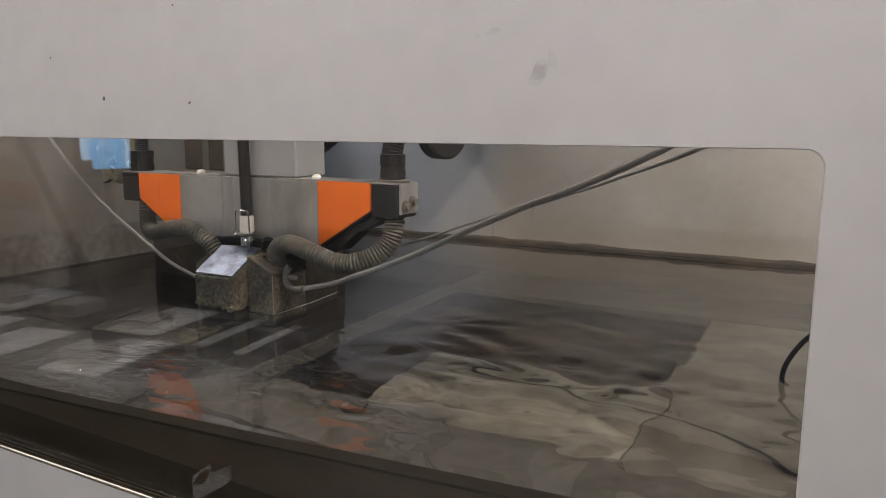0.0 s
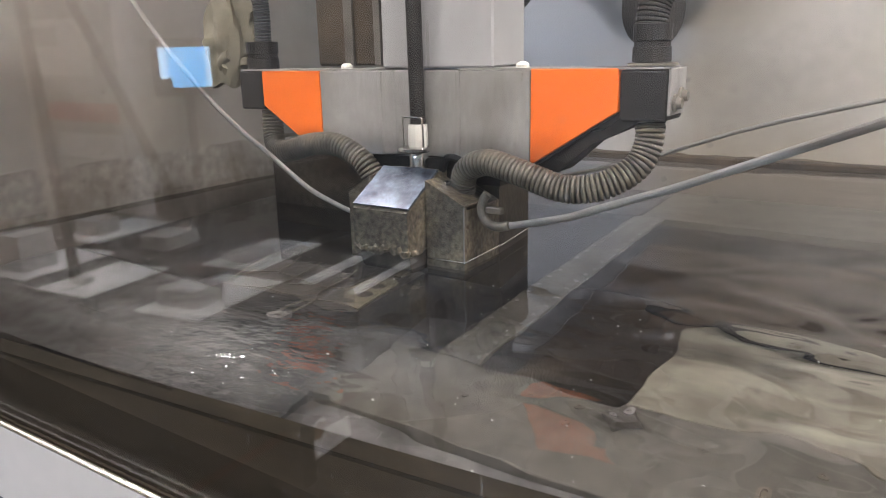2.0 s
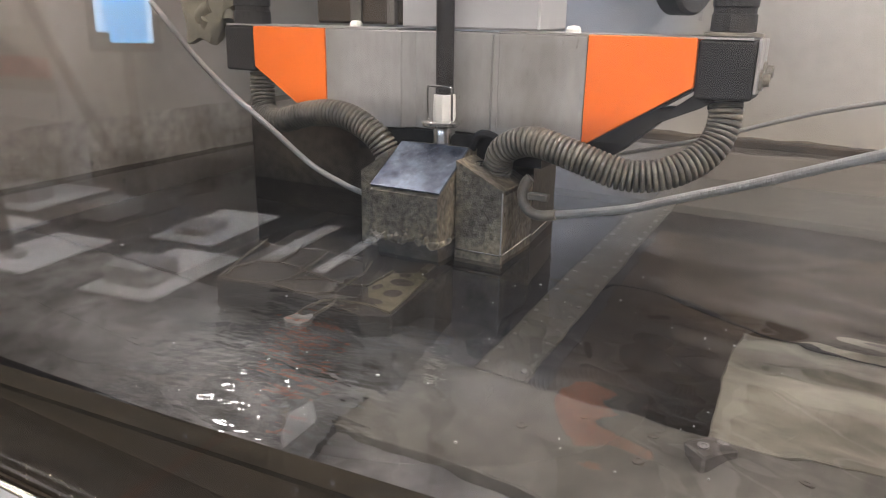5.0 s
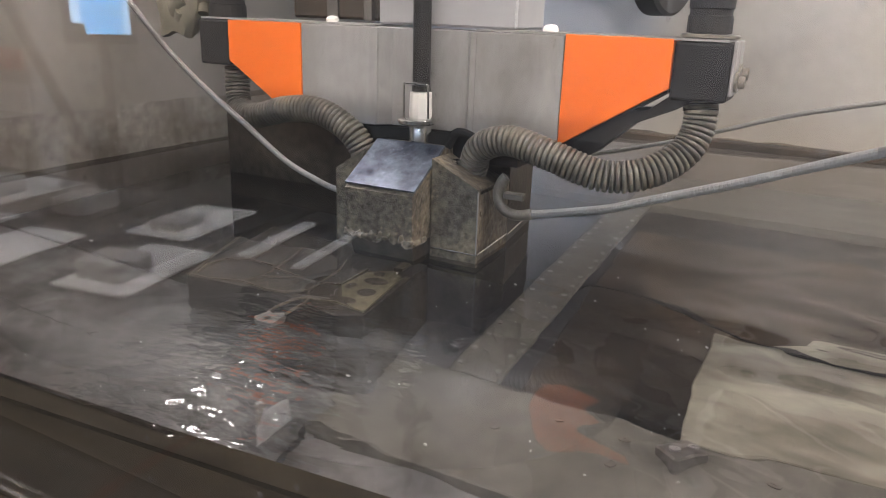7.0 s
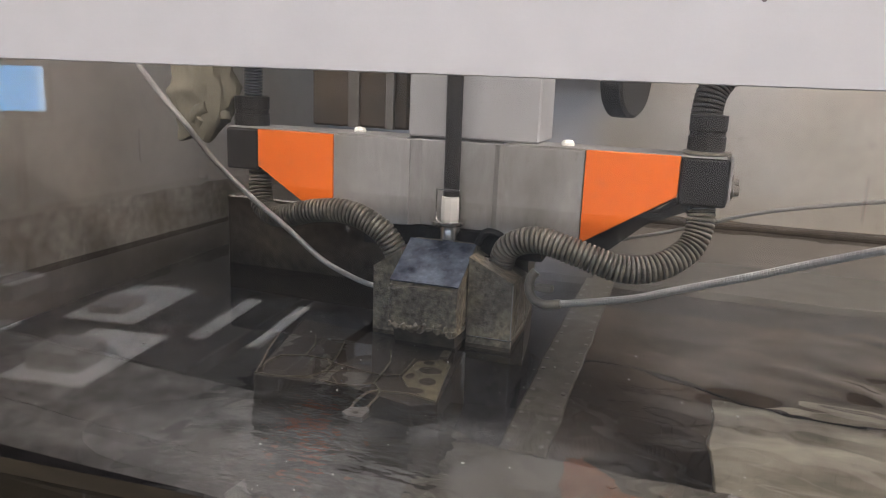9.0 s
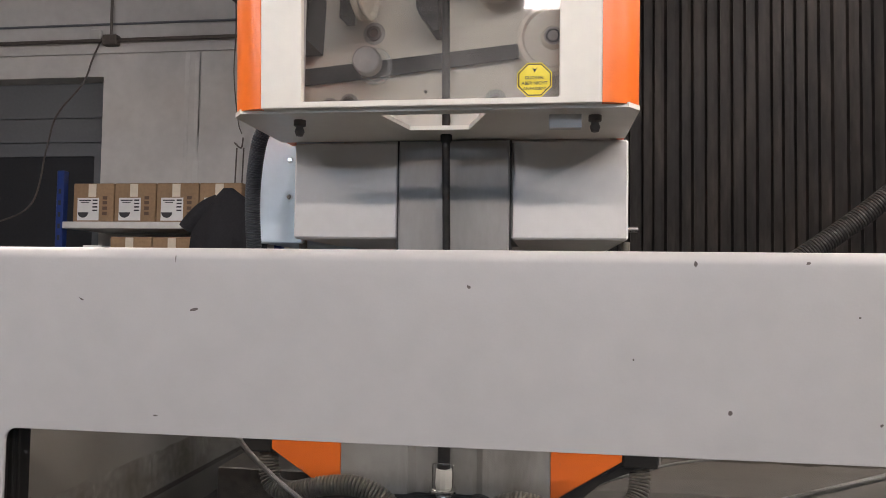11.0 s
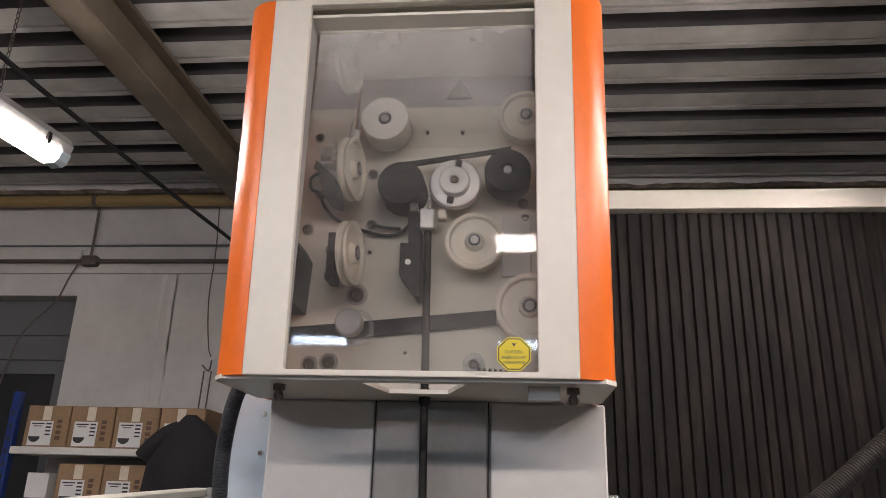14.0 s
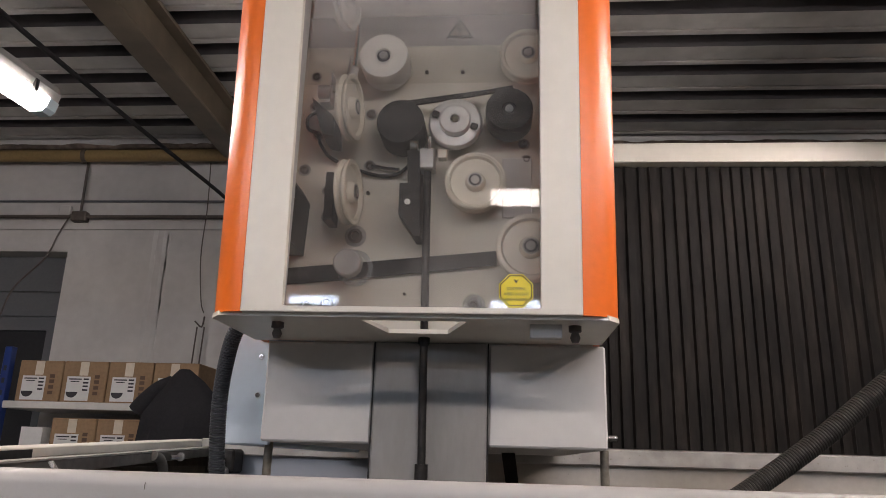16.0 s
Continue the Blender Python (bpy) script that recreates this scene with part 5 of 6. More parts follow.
def cables():
    cable("power_lead", [(-0.985, 1.365, 1.0775), (-0.943, 1.365, 1.0845), (-0.858, 1.345, 1.108), (-0.809, 1.335, 1.127), (-0.708, 1.32, 1.165), (-0.625, 1.30, 1.200), (-0.5, 1.25, 1.255), (-0.394, 1.21, 1.300), (-0.3, 1.165, 1.335), (-0.16, 1.11, 1.398), (0.0, 1.06, 1.49), (0.14, 1.03, 1.62)], 0.0052, "grey braided power lead rising from the guide", M["braid"], 0.0002)
    cable("power_lead", [(-1.2, 1.6, 1.08), (-1.0, 1.6, 1.115), (-0.83, 1.6, 1.16), (-0.66, 1.56, 1.22), (-0.4, 1.35, 1.30), (-0.25, 1.22, 1.35), (-0.11, 1.12, 1.402), (0.05, 1.08, 1.49), (0.2, 1.04, 1.62)], 0.0031, "grey braided power lead behind the arm", M["braid"])
    cable("power_lead", [(-1.245, 1.375, 1.068), (-1.275, 1.375, 1.070), (-1.306, 1.368, 1.082), (-1.344, 1.345, 1.110), (-1.39, 1.31, 1.166), (-1.44, 1.285, 1.216), (-1.483, 1.265, 1.265), (-1.515, 1.245, 1.316), (-1.57, 1.235, 1.38), (-1.66, 1.22, 1.50), (-1.75, 1.2, 1.62)], 0.0042, "pale grey power lead hanging to the guide", M["braid"], 0.00022)
    cable("sunken_lead", [(0.3, 1.22, 0.779), (0.12, 1.27, 0.779), (0.0, 1.325, 0.779), (-0.06, 1.375, 0.78), (-0.143, 1.415, 0.779), (-0.231, 1.425, 0.779), (-0.346, 1.435, 0.779), (-0.434, 1.478, 0.779), (-0.53, 1.487, 0.779), (-0.614, 1.496, 0.779), (-0.725, 1.535, 0.78), (-0.80, 1.557, 0.772), (-0.87, 1.583, 0.766), (-0.93, 1.605, 0.745), (-0.96, 1.62, 0.70)], 0.0036, "thin dark lead lying on the table under water", M["rubber"])
    cable("dark_lead", [(0.02, 1.40, 1.12), (-0.01, 1.44, 1.08), (-0.035, 1.47, 1.02), (-0.03, 1.5, 0.95)], 0.0042, "thin dark lead dipping into the water", M["rubber"])
    k = thing("hand_wheel", (-0.95, 1.95, 1.41), "dark round wheel on a bracket behind the arm", "wheel")
    part("wheel", lathe([(0, -0.026), (0.066, -0.026), (0.074, -0.020), (0.074, 0.020), (0.068, 0.026), (0, 0.026)], (-0.948, 1.95, 1.408), (0.94, -0.34, 0), 32), M["hose_dark"], k, smooth=True)
    part("stem", prism([(-1.0, 1.665), (-0.965, 1.665), (-0.935, 1.43), (-0.965, 1.43)], "y", 1.975, 1.99), M["black"], k)
    hose("rear_hose", [(-1.36, 1.88, 1.34), (-1.30, 1.89, 1.37), (-1.236, 1.90, 1.425), (-1.18, 1.91, 1.49), (-1.12, 1.92, 1.57), (-1.08, 1.93, 1.66)], 0.019, 0.0008, 0.008, M["hose_blue"], "dark blue-grey hose behind the ram")
    # rag over the left end of the arm
    bm = bmesh.new()
    rows = []
    for i in range(22):
        t = i / 21
        ring = []
        r = 0.014 + 0.052 * math.sin(math.pi * (0.12 + 0.80 * t)) ** 0.7
        for q in range(34):
            a = 2 * math.pi * q / 34
            f = 1 + 0.07 * math.sin(5 * a + 7 * t) + 0.06 * math.sin(9 * a - 8 * t) + 0.22 * noise.noise(Vector((2 * math.cos(a), 2 * math.sin(a), 5 * t))) + 0.10 * noise.noise(Vector((5 * math.cos(a), 5 * math.sin(a), 11 * t)))
            ring.append(bm.verts.new((-1.664 + 0.012 * math.sin(3 * t) + r * f * math.cos(a), 1.485 - 0.02 * t + 0.55 * r * f * math.sin(a), 1.448 - 0.172 * t + 0.006 * math.sin(3 * a))))
        rows.append(ring)
    for a, b in zip(rows, rows[1:]):
        for q in range(34):
            bm.faces.new((a[q], a[(q + 1) % 34], b[(q + 1) % 34], b[q]))
    bm.faces.new(rows[0])
    bm.faces.new(rows[-1][::-1])
    rag = whole("rag", bm, M["cloth"], "crumpled beige rag tied to the arm", "rag", smooth=True)
    for k in range(4):
        a = 0.9 * k
        ring = [(-1.618 - 0.012 * k + (0.026 + 0.005 * k) * math.cos(q + a), 1.450 + 0.006 * k + 0.010 * math.sin(q + a), 1.312 + 0.012 * k + 0.012 * math.sin(1.7 * q + a)) for q in (0.5 * w for w in range(9))]
        ob = part("fold", sweep(ring, 0.010 + 0.003 * (k % 2), 10, 0.006), M["cloth"], None, smooth=True)
        ob.parent = rag


# ---- machine: column and head ----
def column():
    c = thing("machine_column", (-1.13, 1.8, 1.3), "machine column with grey covers and a steel ram", "machine column")
    part("ram", box(-1.249, -1.027, 1.42, 1.55, 1.46, 1.864, 0.003), M["ram_shaded"], c, "dull ground steel ram")
    part("ram_foot", box(-1.230, -1.018, 1.422, 1.525, 1.3095, 1.459, 0.003), M["ram"], c, "dull ground steel ram")
    part("cover", box(-1.472, -1.2528, 1.435, 1.75, 1.667, 1.864, 0.004), M["cover"], c, "light grey sheet cover")
    part("cover", box(-1.0238, -0.797, 1.435, 1.75, 1.667, 1.864, 0.004), M["cover"], c, "light grey sheet cover")
    part("slit", box(-1.2524, -1.2494, 1.424, 1.434, 1.45, 1.864), M["black"], c)
    part("slit", box(-1.0268, -1.0242, 1.424, 1.434, 1.45, 1.864), M["black"], c)
    part("side_sheet", box(-1.575, -1.474, 1.50, 2.5, 1.66, 2.62, 0.003), M["bluish"], c, "pale blue-grey side sheet")
    for z in (1.84, 1.90, 1.76):
        part("sheet_screw", lathe([(0.007, 0), (0.005, 0.004), (0, 0.004)], (-1.505, 1.50, z), (0, -1, 0), 10), M["chrome"], c)
    part("back_body", box(-1.46, -0.80, 1.76, 2.58, 1.668, 2.62), M["cover"], c)
    part("slide_housing", box(-1.445, -1.262, 1.50, 1.60, 1.312, 1.565, 0.004), M["tank_dark"], c, "dark slide housing behind the ram")
    part("slide_edge", box(-1.372, -1.352, 1.494, 1.499, 1.312, 1.562), M["rail_dark"], c)
    part("slide_edge", box(-1.30, -1.286, 1.490, 1.499, 1.312, 1.562), M["rail_dark"], c)
    part("stop_pin", rod((-0.797, 1.47, 1.69), (-0.775, 1.47, 1.69), 0.006, 10), M["chrome"], c)
    b = thing("bellows", (-0.2, 2.7, 1.7), "black pleated bellows cover beside the column", "bellows")
    bm = bmesh.new()
    prof, x, rnd = [], -0.80, random.Random(8)
    while x < 1.1:
        w = 0.046 * rnd.uniform(0.8, 1.15)
        prof += [(x, 2.692), (x + w * 0.10, 2.684), (x + w * 0.15, 2.681), (x + w * 0.20, 2.685), (x + w * 0.7, 2.690)]
        x += w
    lo, hi = [[bm.verts.new((px, py, z)) for px, py in prof] for z in (1.70, 2.755)]
    for i in range(len(prof) - 1):
        bm.faces.new((lo[i], lo[i + 1], hi[i + 1], hi[i]))
    part("pleats", bm, M["bellows"], b)
    part("top_rail", box(-0.82, 1.2, 2.64, 2.74, 2.757, 2.835, 0.003), M["cream"], b, "cream painted top rail")


def pulley(e, name, x, z, y, r, depth, material, label="", axis=(0, -1, 0), hub=None, flange=0.006, bolt=True):
    """A turned guide roller: rim, groove, dished face and hub, with its screw as a part."""
    prof = [(0, -depth), (r * 0.9, -depth), (r, -depth + 0.002), (r, -depth + flange), (r * 0.86, -depth * 0.55), (r, -flange), (r, -0.002), (r * 0.94, 0), (r * 0.86, -0.001), (r * 0.8, -0.008), (r * 0.34, -0.010), (r * 0.30, -0.001), (r * 0.26, 0.002), (0, 0.002)]
    ob = part(name, lathe(prof, (x, y, z), axis, 40), material, e, label, smooth=True)
    if bolt:
        c = Vector((x, y, z)) + Vector(axis).normalized() * 0.0025
        up = Vector(axis).normalized()
        part("hub_ring", lathe([(r * 0.25, 0), (r * 0.25, 0.0012), (r * 0.20, 0.0012), (r * 0.20, 0)], c, axis, 24), M["steel"], ob)
        part("hub_recess", lathe([(r * 0.20, 0), (r * 0.20, 0.0006), (0, 0.0006)], c, axis, 20), M["ink"], ob)
        part("hub_screw", lathe([(r * 0.14, 0), (r * 0.14, 0.003), (r * 0.06, 0.0032), (r * 0.06, 0.001), (0, 0.001)], c + up * 0.0006, axis, 16), M["steel"], ob)
    return ob


def drum(e, x, z, y, r, depth, material, label, hub=True):
    ob = part("roller", lathe([(0, -depth), (r * 0.97, -depth), (r, -depth + 0.003), (r, -0.004), (r * 0.96, 0), (r * 0.3, 0.001), (r * 0.28, -0.004), (0, -0.004)] if hub else [(0, -depth), (r, -depth), (r, -0.004), (r * 0.96, 0), (0, 0.001)], (x, y, z), (0, -1, 0), 40), material, e, label, smooth=True)
    if hub:
        part("hub_recess", lathe([(r * 0.27, 0), (r * 0.27, 0.001), (0, 0.001)], (x, y + 0.0035, z), (0, -1, 0), 20), M["ink"], ob)
        part("hub_screw", lathe([(r * 0.17, 0), (r * 0.17, 0.004), (r * 0.07, 0.0045), (r * 0.07, 0.002), (0, 0.002)], (x, y + 0.002, z), (0, -1, 0), 16), M["steel"], ob)
    return ob


def lean(bm):
    """The hood's front tips forward towards its top."""
    for v in bm.verts:
        z = v.co.z - 1.871
        v.co.y -= 0.058 * z
        v.co.z = 1.871 + 0.959 * z
    return bm


def head():
    h = thing("wire_cabinet", (-1.15, 1.3, 1.871), "cream wire head cabinet with orange corners and a clear front", "machine head")
    front = part("front_frame", lean(framed(-1.437, -0.867, 1.871, 2.625, -1.365, -0.935, 1.882, 2.612, 0.004, 1.158, 1.172)), M["cream"], h)
    bevelled(front, 0.002)
    for s, xe in ((-1, -1.437), (1, -0.867)):
        pts = [(xe, 1.158)] + [(xe + s * 0.064 * math.sin(a), 1.158 + 0.064 * (1 - math.cos(a))) for a in (math.pi / 2 * k / 10 for k in range(1, 11))] + [(xe + s * 0.064, 1.50), (xe + s * 0.055, 1.50), (xe, 1.18)]
        part("corner_profile", lean(prism(pts if s > 0 else pts[::-1], "z", 1.871, 2.625)), M["orange_gloss"], h, "rounded orange corner profile", smooth=True)
        part("side_sheet", box(min(xe + s * 0.064, xe + s * 0.056), max(xe + s * 0.064, xe + s * 0.056), 1.501, 1.75, 1.871, 2.590), M["cream"], h)
        part("side_latch", box(min(xe + s * 0.064, xe + s * 0.072), max(xe + s * 0.064, xe + s * 0.072), 1.36, 1.40, 1.99, 2.07, 0.002), M["black"], h)
        part("lock_stud", lathe([(0.011, 0), (0.011, -0.012), (0.006, -0.014), (0.009, -0.022), (0.006, -0.03), (0, -0.031)], (xe + 0.045 if s < 0 else -0.874, 1.23, 1.868), (0, 0, 1), 12), M["cond"], h, smooth=True)
    # floor with a slot for the wire tube, narrower at the back
    for pts in ([(-1.50, 1.20), (-1.48, 1.172), (-0.824, 1.172), (-0.804, 1.20), (-1.056, 1.20), (-1.237, 1.20)], [(-1.50, 1.20), (-1.237, 1.20), (-1.210, 1.328), (-1.50, 1.328)], [(-1.056, 1.20), (-0.804, 1.20), (-0.804, 1.328), (-1.098, 1.328)], [(-1.50, 1.328), (-1.210, 1.328), (-1.098, 1.328), (-0.804, 1.328), (-0.804, 1.434), (-1.50, 1.434)]):
        part("floor_sheet", prism(pts, "z", 1.866, 1.874), M["cream"], h)
    part("roof_sheet", box(-1.44, -0.864, 1.135, 1.75, 2.584, 2.592), M["cream"], h)
    part("name_plate", box(-0.951, -0.897, 1.215, 1.235, 1.843, 1.866, 0.001), M["cover"], h)
    pane = part("front_pane", box(-1.366, -0.934, 1.1745, 1.1780, 1.881, 2.583), M["cover_pane"], h, "clear smeared front pane")
    part("top_return", prism([(1.134, 2.5655), (1.172, 2.562), (1.178, 2.556), (1.180, 2.570), (1.134, 2.572)], "x", -1.366, -0.934), M["cream"], h)
    for x0, x1 in ((-1.372, -1.3655), (-0.9345, -0.928)):
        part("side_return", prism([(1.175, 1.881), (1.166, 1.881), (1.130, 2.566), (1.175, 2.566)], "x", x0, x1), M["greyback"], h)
    pane.visible_shadow = False
    # haze standing for the reflection along the pane's upper edge
    film = part("smear", box(-1.36, -0.94, 1.1738, 1.1742, 2.30, 2.556), M["smear"], pane, "grey smear film with the pane's upper glare painted in")
    film.visible_shadow = False
    part("back_plate", box(-1.44, -0.86, 1.385, 1.40, 1.875, 2.505), M["back"], h, "cream back plate")
    # the step to grey paints the shade under the roof
    part("upper_back_plate", box(-1.44, -0.86, 1.39, 1.40, 2.507, 2.583), M["greyback"], h, "upper back plate, grey with the roof's shade painted in")
    y = 1.325
    drum(h, -1.245, 2.437, y - 0.02, 0.051, 0.06, M["white_pl"], "white plain roller")
    pulley(h, "guide_roller", -0.949, 2.449, y, 0.058, 0.03, M["cream_pl"], "cream dished guide roller")
    drum(h, -1.204, 2.289, y - 0.02, 0.048, 0.07, M["rubber"], "black rubber roller", hub=False)
    drum(h, -0.987, 2.314, y - 0.02, 0.047, 0.06, M["rubber"], "black rubber roller")
    pulley(h, "guide_roller", -1.053, 2.170, y, 0.060, 0.03, M["cream_pl"], "cream dished guide roller")
    pulley(h, "guide_roller", -0.945, 2.036, y, 0.066, 0.03, M["cream_pl"], "cream dished guide roller")
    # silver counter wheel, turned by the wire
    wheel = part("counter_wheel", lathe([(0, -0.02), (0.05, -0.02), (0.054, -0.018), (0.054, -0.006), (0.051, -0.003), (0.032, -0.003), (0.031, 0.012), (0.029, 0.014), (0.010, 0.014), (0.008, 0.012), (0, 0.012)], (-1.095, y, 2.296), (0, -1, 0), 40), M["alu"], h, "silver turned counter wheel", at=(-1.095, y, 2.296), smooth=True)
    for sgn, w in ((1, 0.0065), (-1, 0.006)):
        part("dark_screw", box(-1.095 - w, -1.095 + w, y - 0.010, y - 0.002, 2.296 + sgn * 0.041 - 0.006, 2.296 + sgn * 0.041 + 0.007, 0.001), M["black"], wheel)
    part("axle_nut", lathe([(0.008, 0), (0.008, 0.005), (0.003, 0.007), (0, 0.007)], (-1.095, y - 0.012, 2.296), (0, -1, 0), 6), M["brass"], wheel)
    # rollers standing across the plate
    for x, z, r, ax in ((-1.318, 2.568, 0.066, (0.985, -0.15, 0)), (-1.292, 2.315, 0.066, (0.99, -0.10, 0)), (-1.284, 2.134, 0.064, (0.99, -0.10, 0))):
        pulley(h, "cross_roller", x, z, y - 0.03, r, 0.024, M["cream_pl"], "cream grooved roller set across the plate", axis=ax)
    part("spring", sweep([(-1.298, 1.30, 2.505), (-1.300, 1.30, 2.44), (-1.302, 1.30, 2.40)], 0.004, 8, wave=0.0016, pitch=0.006), M["chrome"], h)
    part("spring_rod", rod((-1.302, 1.30, 2.405), (-1.308, 1.30, 2.35), 0.009, 10), M["cover"], h, smooth=True)
    part("roller_bracket", prism([(-1.385, 2.34), (-1.34, 2.30), (-1.335, 2.255), (-1.36, 2.26)], "y", 1.30, 1.38), M["black"], h)
    part("knob_wire", rod((-1.330, 1.33, 2.36), (-1.318, 1.33, 2.45), 0.0015, 6), M["steel"], h)
    part("tension_knob", rod((-1.372, 1.30, 2.352), (-1.345, 1.30, 2.352), 0.014, 14), M["alu"], h, smooth=True)
    part("knob_spindle", rod((-1.345, 1.30, 2.352), (-1.318, 1.30, 2.352), 0.003, 8), M["chrome"], h)
    part("knob_bracket", prism([(-1.348, 2.395), (-1.3455, 2.395), (-1.3455, 2.325), (-1.366, 2.325), (-1.366, 2.3275), (-1.348, 2.3275)], "y", 1.29, 1.325), M["cover"], h)
    part("roller_bracket", prism([(-1.352, 2.19), (-1.335, 2.19), (-1.335, 2.09), (-1.352, 2.09)], "y", 1.33, 1.384), M["black"], h)
    # flat strip and idler
    part("flat_strip", prism([(-1.44, 1.968), (-1.30, 1.980), (-1.01, 2.012), (-1.01, 2.040), (-1.30, 2.013), (-1.44, 2.001)], "y", 1.374, 1.380), M["rubber"], h, "flat black strip")
    part("idler_ring", lathe([(0.026, -0.01), (0.036, -0.01), (0.036, 0), (0.026, 0)], (-1.286, 1.345, 1.996), (0, -1, 0), 32), M["clear_pl"], h, "clear ring")
    part("idler", lathe([(0, -0.02), (0.027, -0.02), (0.027, 0.004), (0.024, 0.006), (0.004, 0.003), (0, 0.003)], (-1.299, 1.335, 2.004), (0, -1, 0), 32), M["steel"], h, "turned metal idler", smooth=True)
    part("upper_strip", prism([(-1.21, 2.350), (-1.03, 2.375), (-0.98, 2.384), (-0.98, 2.374), (-1.21, 2.338)], "y", 1.34, 1.346), M["rubber"], h)
    # bracket and clamp holding the wire tube
    part("tube_bracket", prism([(-1.190, 2.235), (-1.165, 2.235), (-1.160, 2.13), (-1.158, 2.055), (-1.170, 2.055), (-1.202, 2.10), (-1.202, 2.165), (-1.186, 2.165)], "y", 1.325, 1.384), M["black"], h)
    part("bracket_screw", lathe([(0.006, 0), (0.006, 0.002), (0, 0.003)], (-1.185, 1.325, 2.125), (0, -1, 0), 10), M["white_pl"], h)
    part("tube_clamp", box(-1.166, -1.134, 1.325, 1.362, 2.196, 2.240, 0.003), M["alu"], h)
    part("clamp_knob", rod((-1.18, 1.30, 2.232), (-1.165, 1.30, 2.232), 0.011, 12), M["chrome"], h)
    part("clamp_pin", rod((-1.145, 1.32, 2.235), (-1.145, 1.32, 2.262), 0.004, 8), M["chrome"], h)
    part("clamp_tab", box(-1.128, -1.11, 1.32, 1.34, 2.215, 2.235, 0.002), M["cream_pl"], h)
    part("corner_bracket", prism([(-1.44, 2.17), (-1.41, 2.165), (-1.395, 2.14), (-1.40, 2.03), (-1.44, 2.03)], "y", 1.28, 1.384), M["black"], h)
    for pts in ([(-1.36, 1.375, 2.32), (-1.368, 1.375, 2.332), (-1.391, 1.375, 2.344), (-1.412, 1.375, 2.332), (-1.41, 1.375, 2.307), (-1.39, 1.375, 2.295), (-1.382, 1.375, 2.273), (-1.362, 1.375, 2.244), (-1.335, 1.375, 2.228), (-1.297, 1.375, 2.212), (-1.254, 1.375, 2.200), (-1.217, 1.375, 2.202), (-1.192, 1.375, 2.222)], [(-1.27, 1.375, 2.222), (-1.24, 1.372, 2.215), (-1.21, 1.372, 2.212)]):
        part("sensor_lead", sweep(pts, 0.0036, 8, 0.006), M["rubber"], h, smooth=True)
    for x, z, r in ((-1.403, 2.433, 0.008), (-1.401, 2.362, 0.008), (-1.278, 2.342, 0.009), (-1.413, 2.216, 0.009), (-1.275, 2.225, 0.009), (-1.163, 2.44, 0.004), (-1.086, 2.439, 0.004), (-0.956, 2.272, 0.008), (-0.951, 2.237, 0.008), (-1.359, 2.170, 0.009), (-1.355, 2.114, 0.010), (-1.296, 2.072, 0.015), (-1.385, 1.928, 0.012), (-1.345, 1.933, 0.013), (-1.054, 1.932, 0.010), (-1.275, 2.164, 0.004), (-1.191, 1.953, 0.003), (-1.39, 2.295, 0.008), (-1.25, 2.0, 0.003)):
        bolt = part("plate_bolt", lathe([(r, 0), (r, 0.005), (r * 0.6, 0.007), (r * 0.5, 0.004), (0, 0.004)], (x, 1.384, z), (0, -1, 0), 12), M["cond"], h, smooth=True)
        if r > 0.007:
            part("washer", lathe([(r * 1.5, 0), (r * 1.5, 0.001), (r, 0.001)], (x, 1.3845, z), (0, -1, 0), 16), M["steel"], bolt)
    part("bolt_ring", lathe([(0.012, 0), (0.022, 0), (0.022, 0.004), (0.012, 0.004)], (-1.054, 1.384, 1.932), (0, -1, 0), 24), M["clear_pl"], h)
    part("coil_lead", sweep([(-1.042 + 0.00125 * k, 1.30 + 0.010 * math.cos(k * 0.785), 1.900 + 0.010 * math.sin(k * 0.785) - 0.0001 * k) for k in range(52)], 0.0026, 6, 0.003), M["rubber"], h)
    part("side_plate", box(-1.0, -0.94, 1.378, 1.384, 2.11, 2.24, 0.002), M["cover"], h)
    tri = part("warning_sign", prism([(-1.118, 2.530), (-1.072, 2.530), (-1.095, 2.568)], "y", 1.3870, 1.3895), M["sign"], h, "faded triangular warning sign")
    rim = bmesh.new()
    ta, tb = [(-1.124, 2.526), (-1.066, 2.526), (-1.095, 2.574)], [(-1.1155, 2.531), (-1.0745, 2.531), (-1.095, 2.565)]
    for k in range(3):
        prism([ta[k], ta[(k + 1) % 3], tb[(k + 1) % 3], tb[k]], "y", 1.3850, 1.3895, bm=rim)
    part("sign_border", rim, M["ink"], tri)
    part("sign_bolt", prism([(-1.098, 2.559), (-1.092, 2.559), (-1.096, 2.548), (-1.090, 2.548), (-1.095, 2.533), (-1.097, 2.544), (-1.102, 2.544)], "y", 1.3860, 1.3870), M["ink"], tri)
    # yellow eight-sided sticker on the pane
    oct_ = lambda r: [(-0.975 + r * math.cos(a), 1.914 + r * math.sin(a)) for a in (math.pi / 8 + math.pi / 4 * k for k in range(8))]
    st = part("sticker", prism(oct_(0.0305), "y", 1.1732, 1.1744), M["yellow"], h, "yellow eight-sided sticker with black text")
    ring = bmesh.new()
    a, b = oct_(0.0285), oct_(0.0268)
    for k in range(8):
        prism([a[k], a[(k + 1) % 8], b[(k + 1) % 8], b[k]], "y", 1.1725, 1.1733, bm=ring)
    part("sticker_border", ring, M["ink"], st)
    for line, z in (("GUCKEN,", 1.917), ("ABER NICHT", 1.908), ("ANFASSEN!", 1.899)):
        lettering(line, 0.0074, (-0.975, 1.1725, z), M["ink"], st, depth=0.0003)
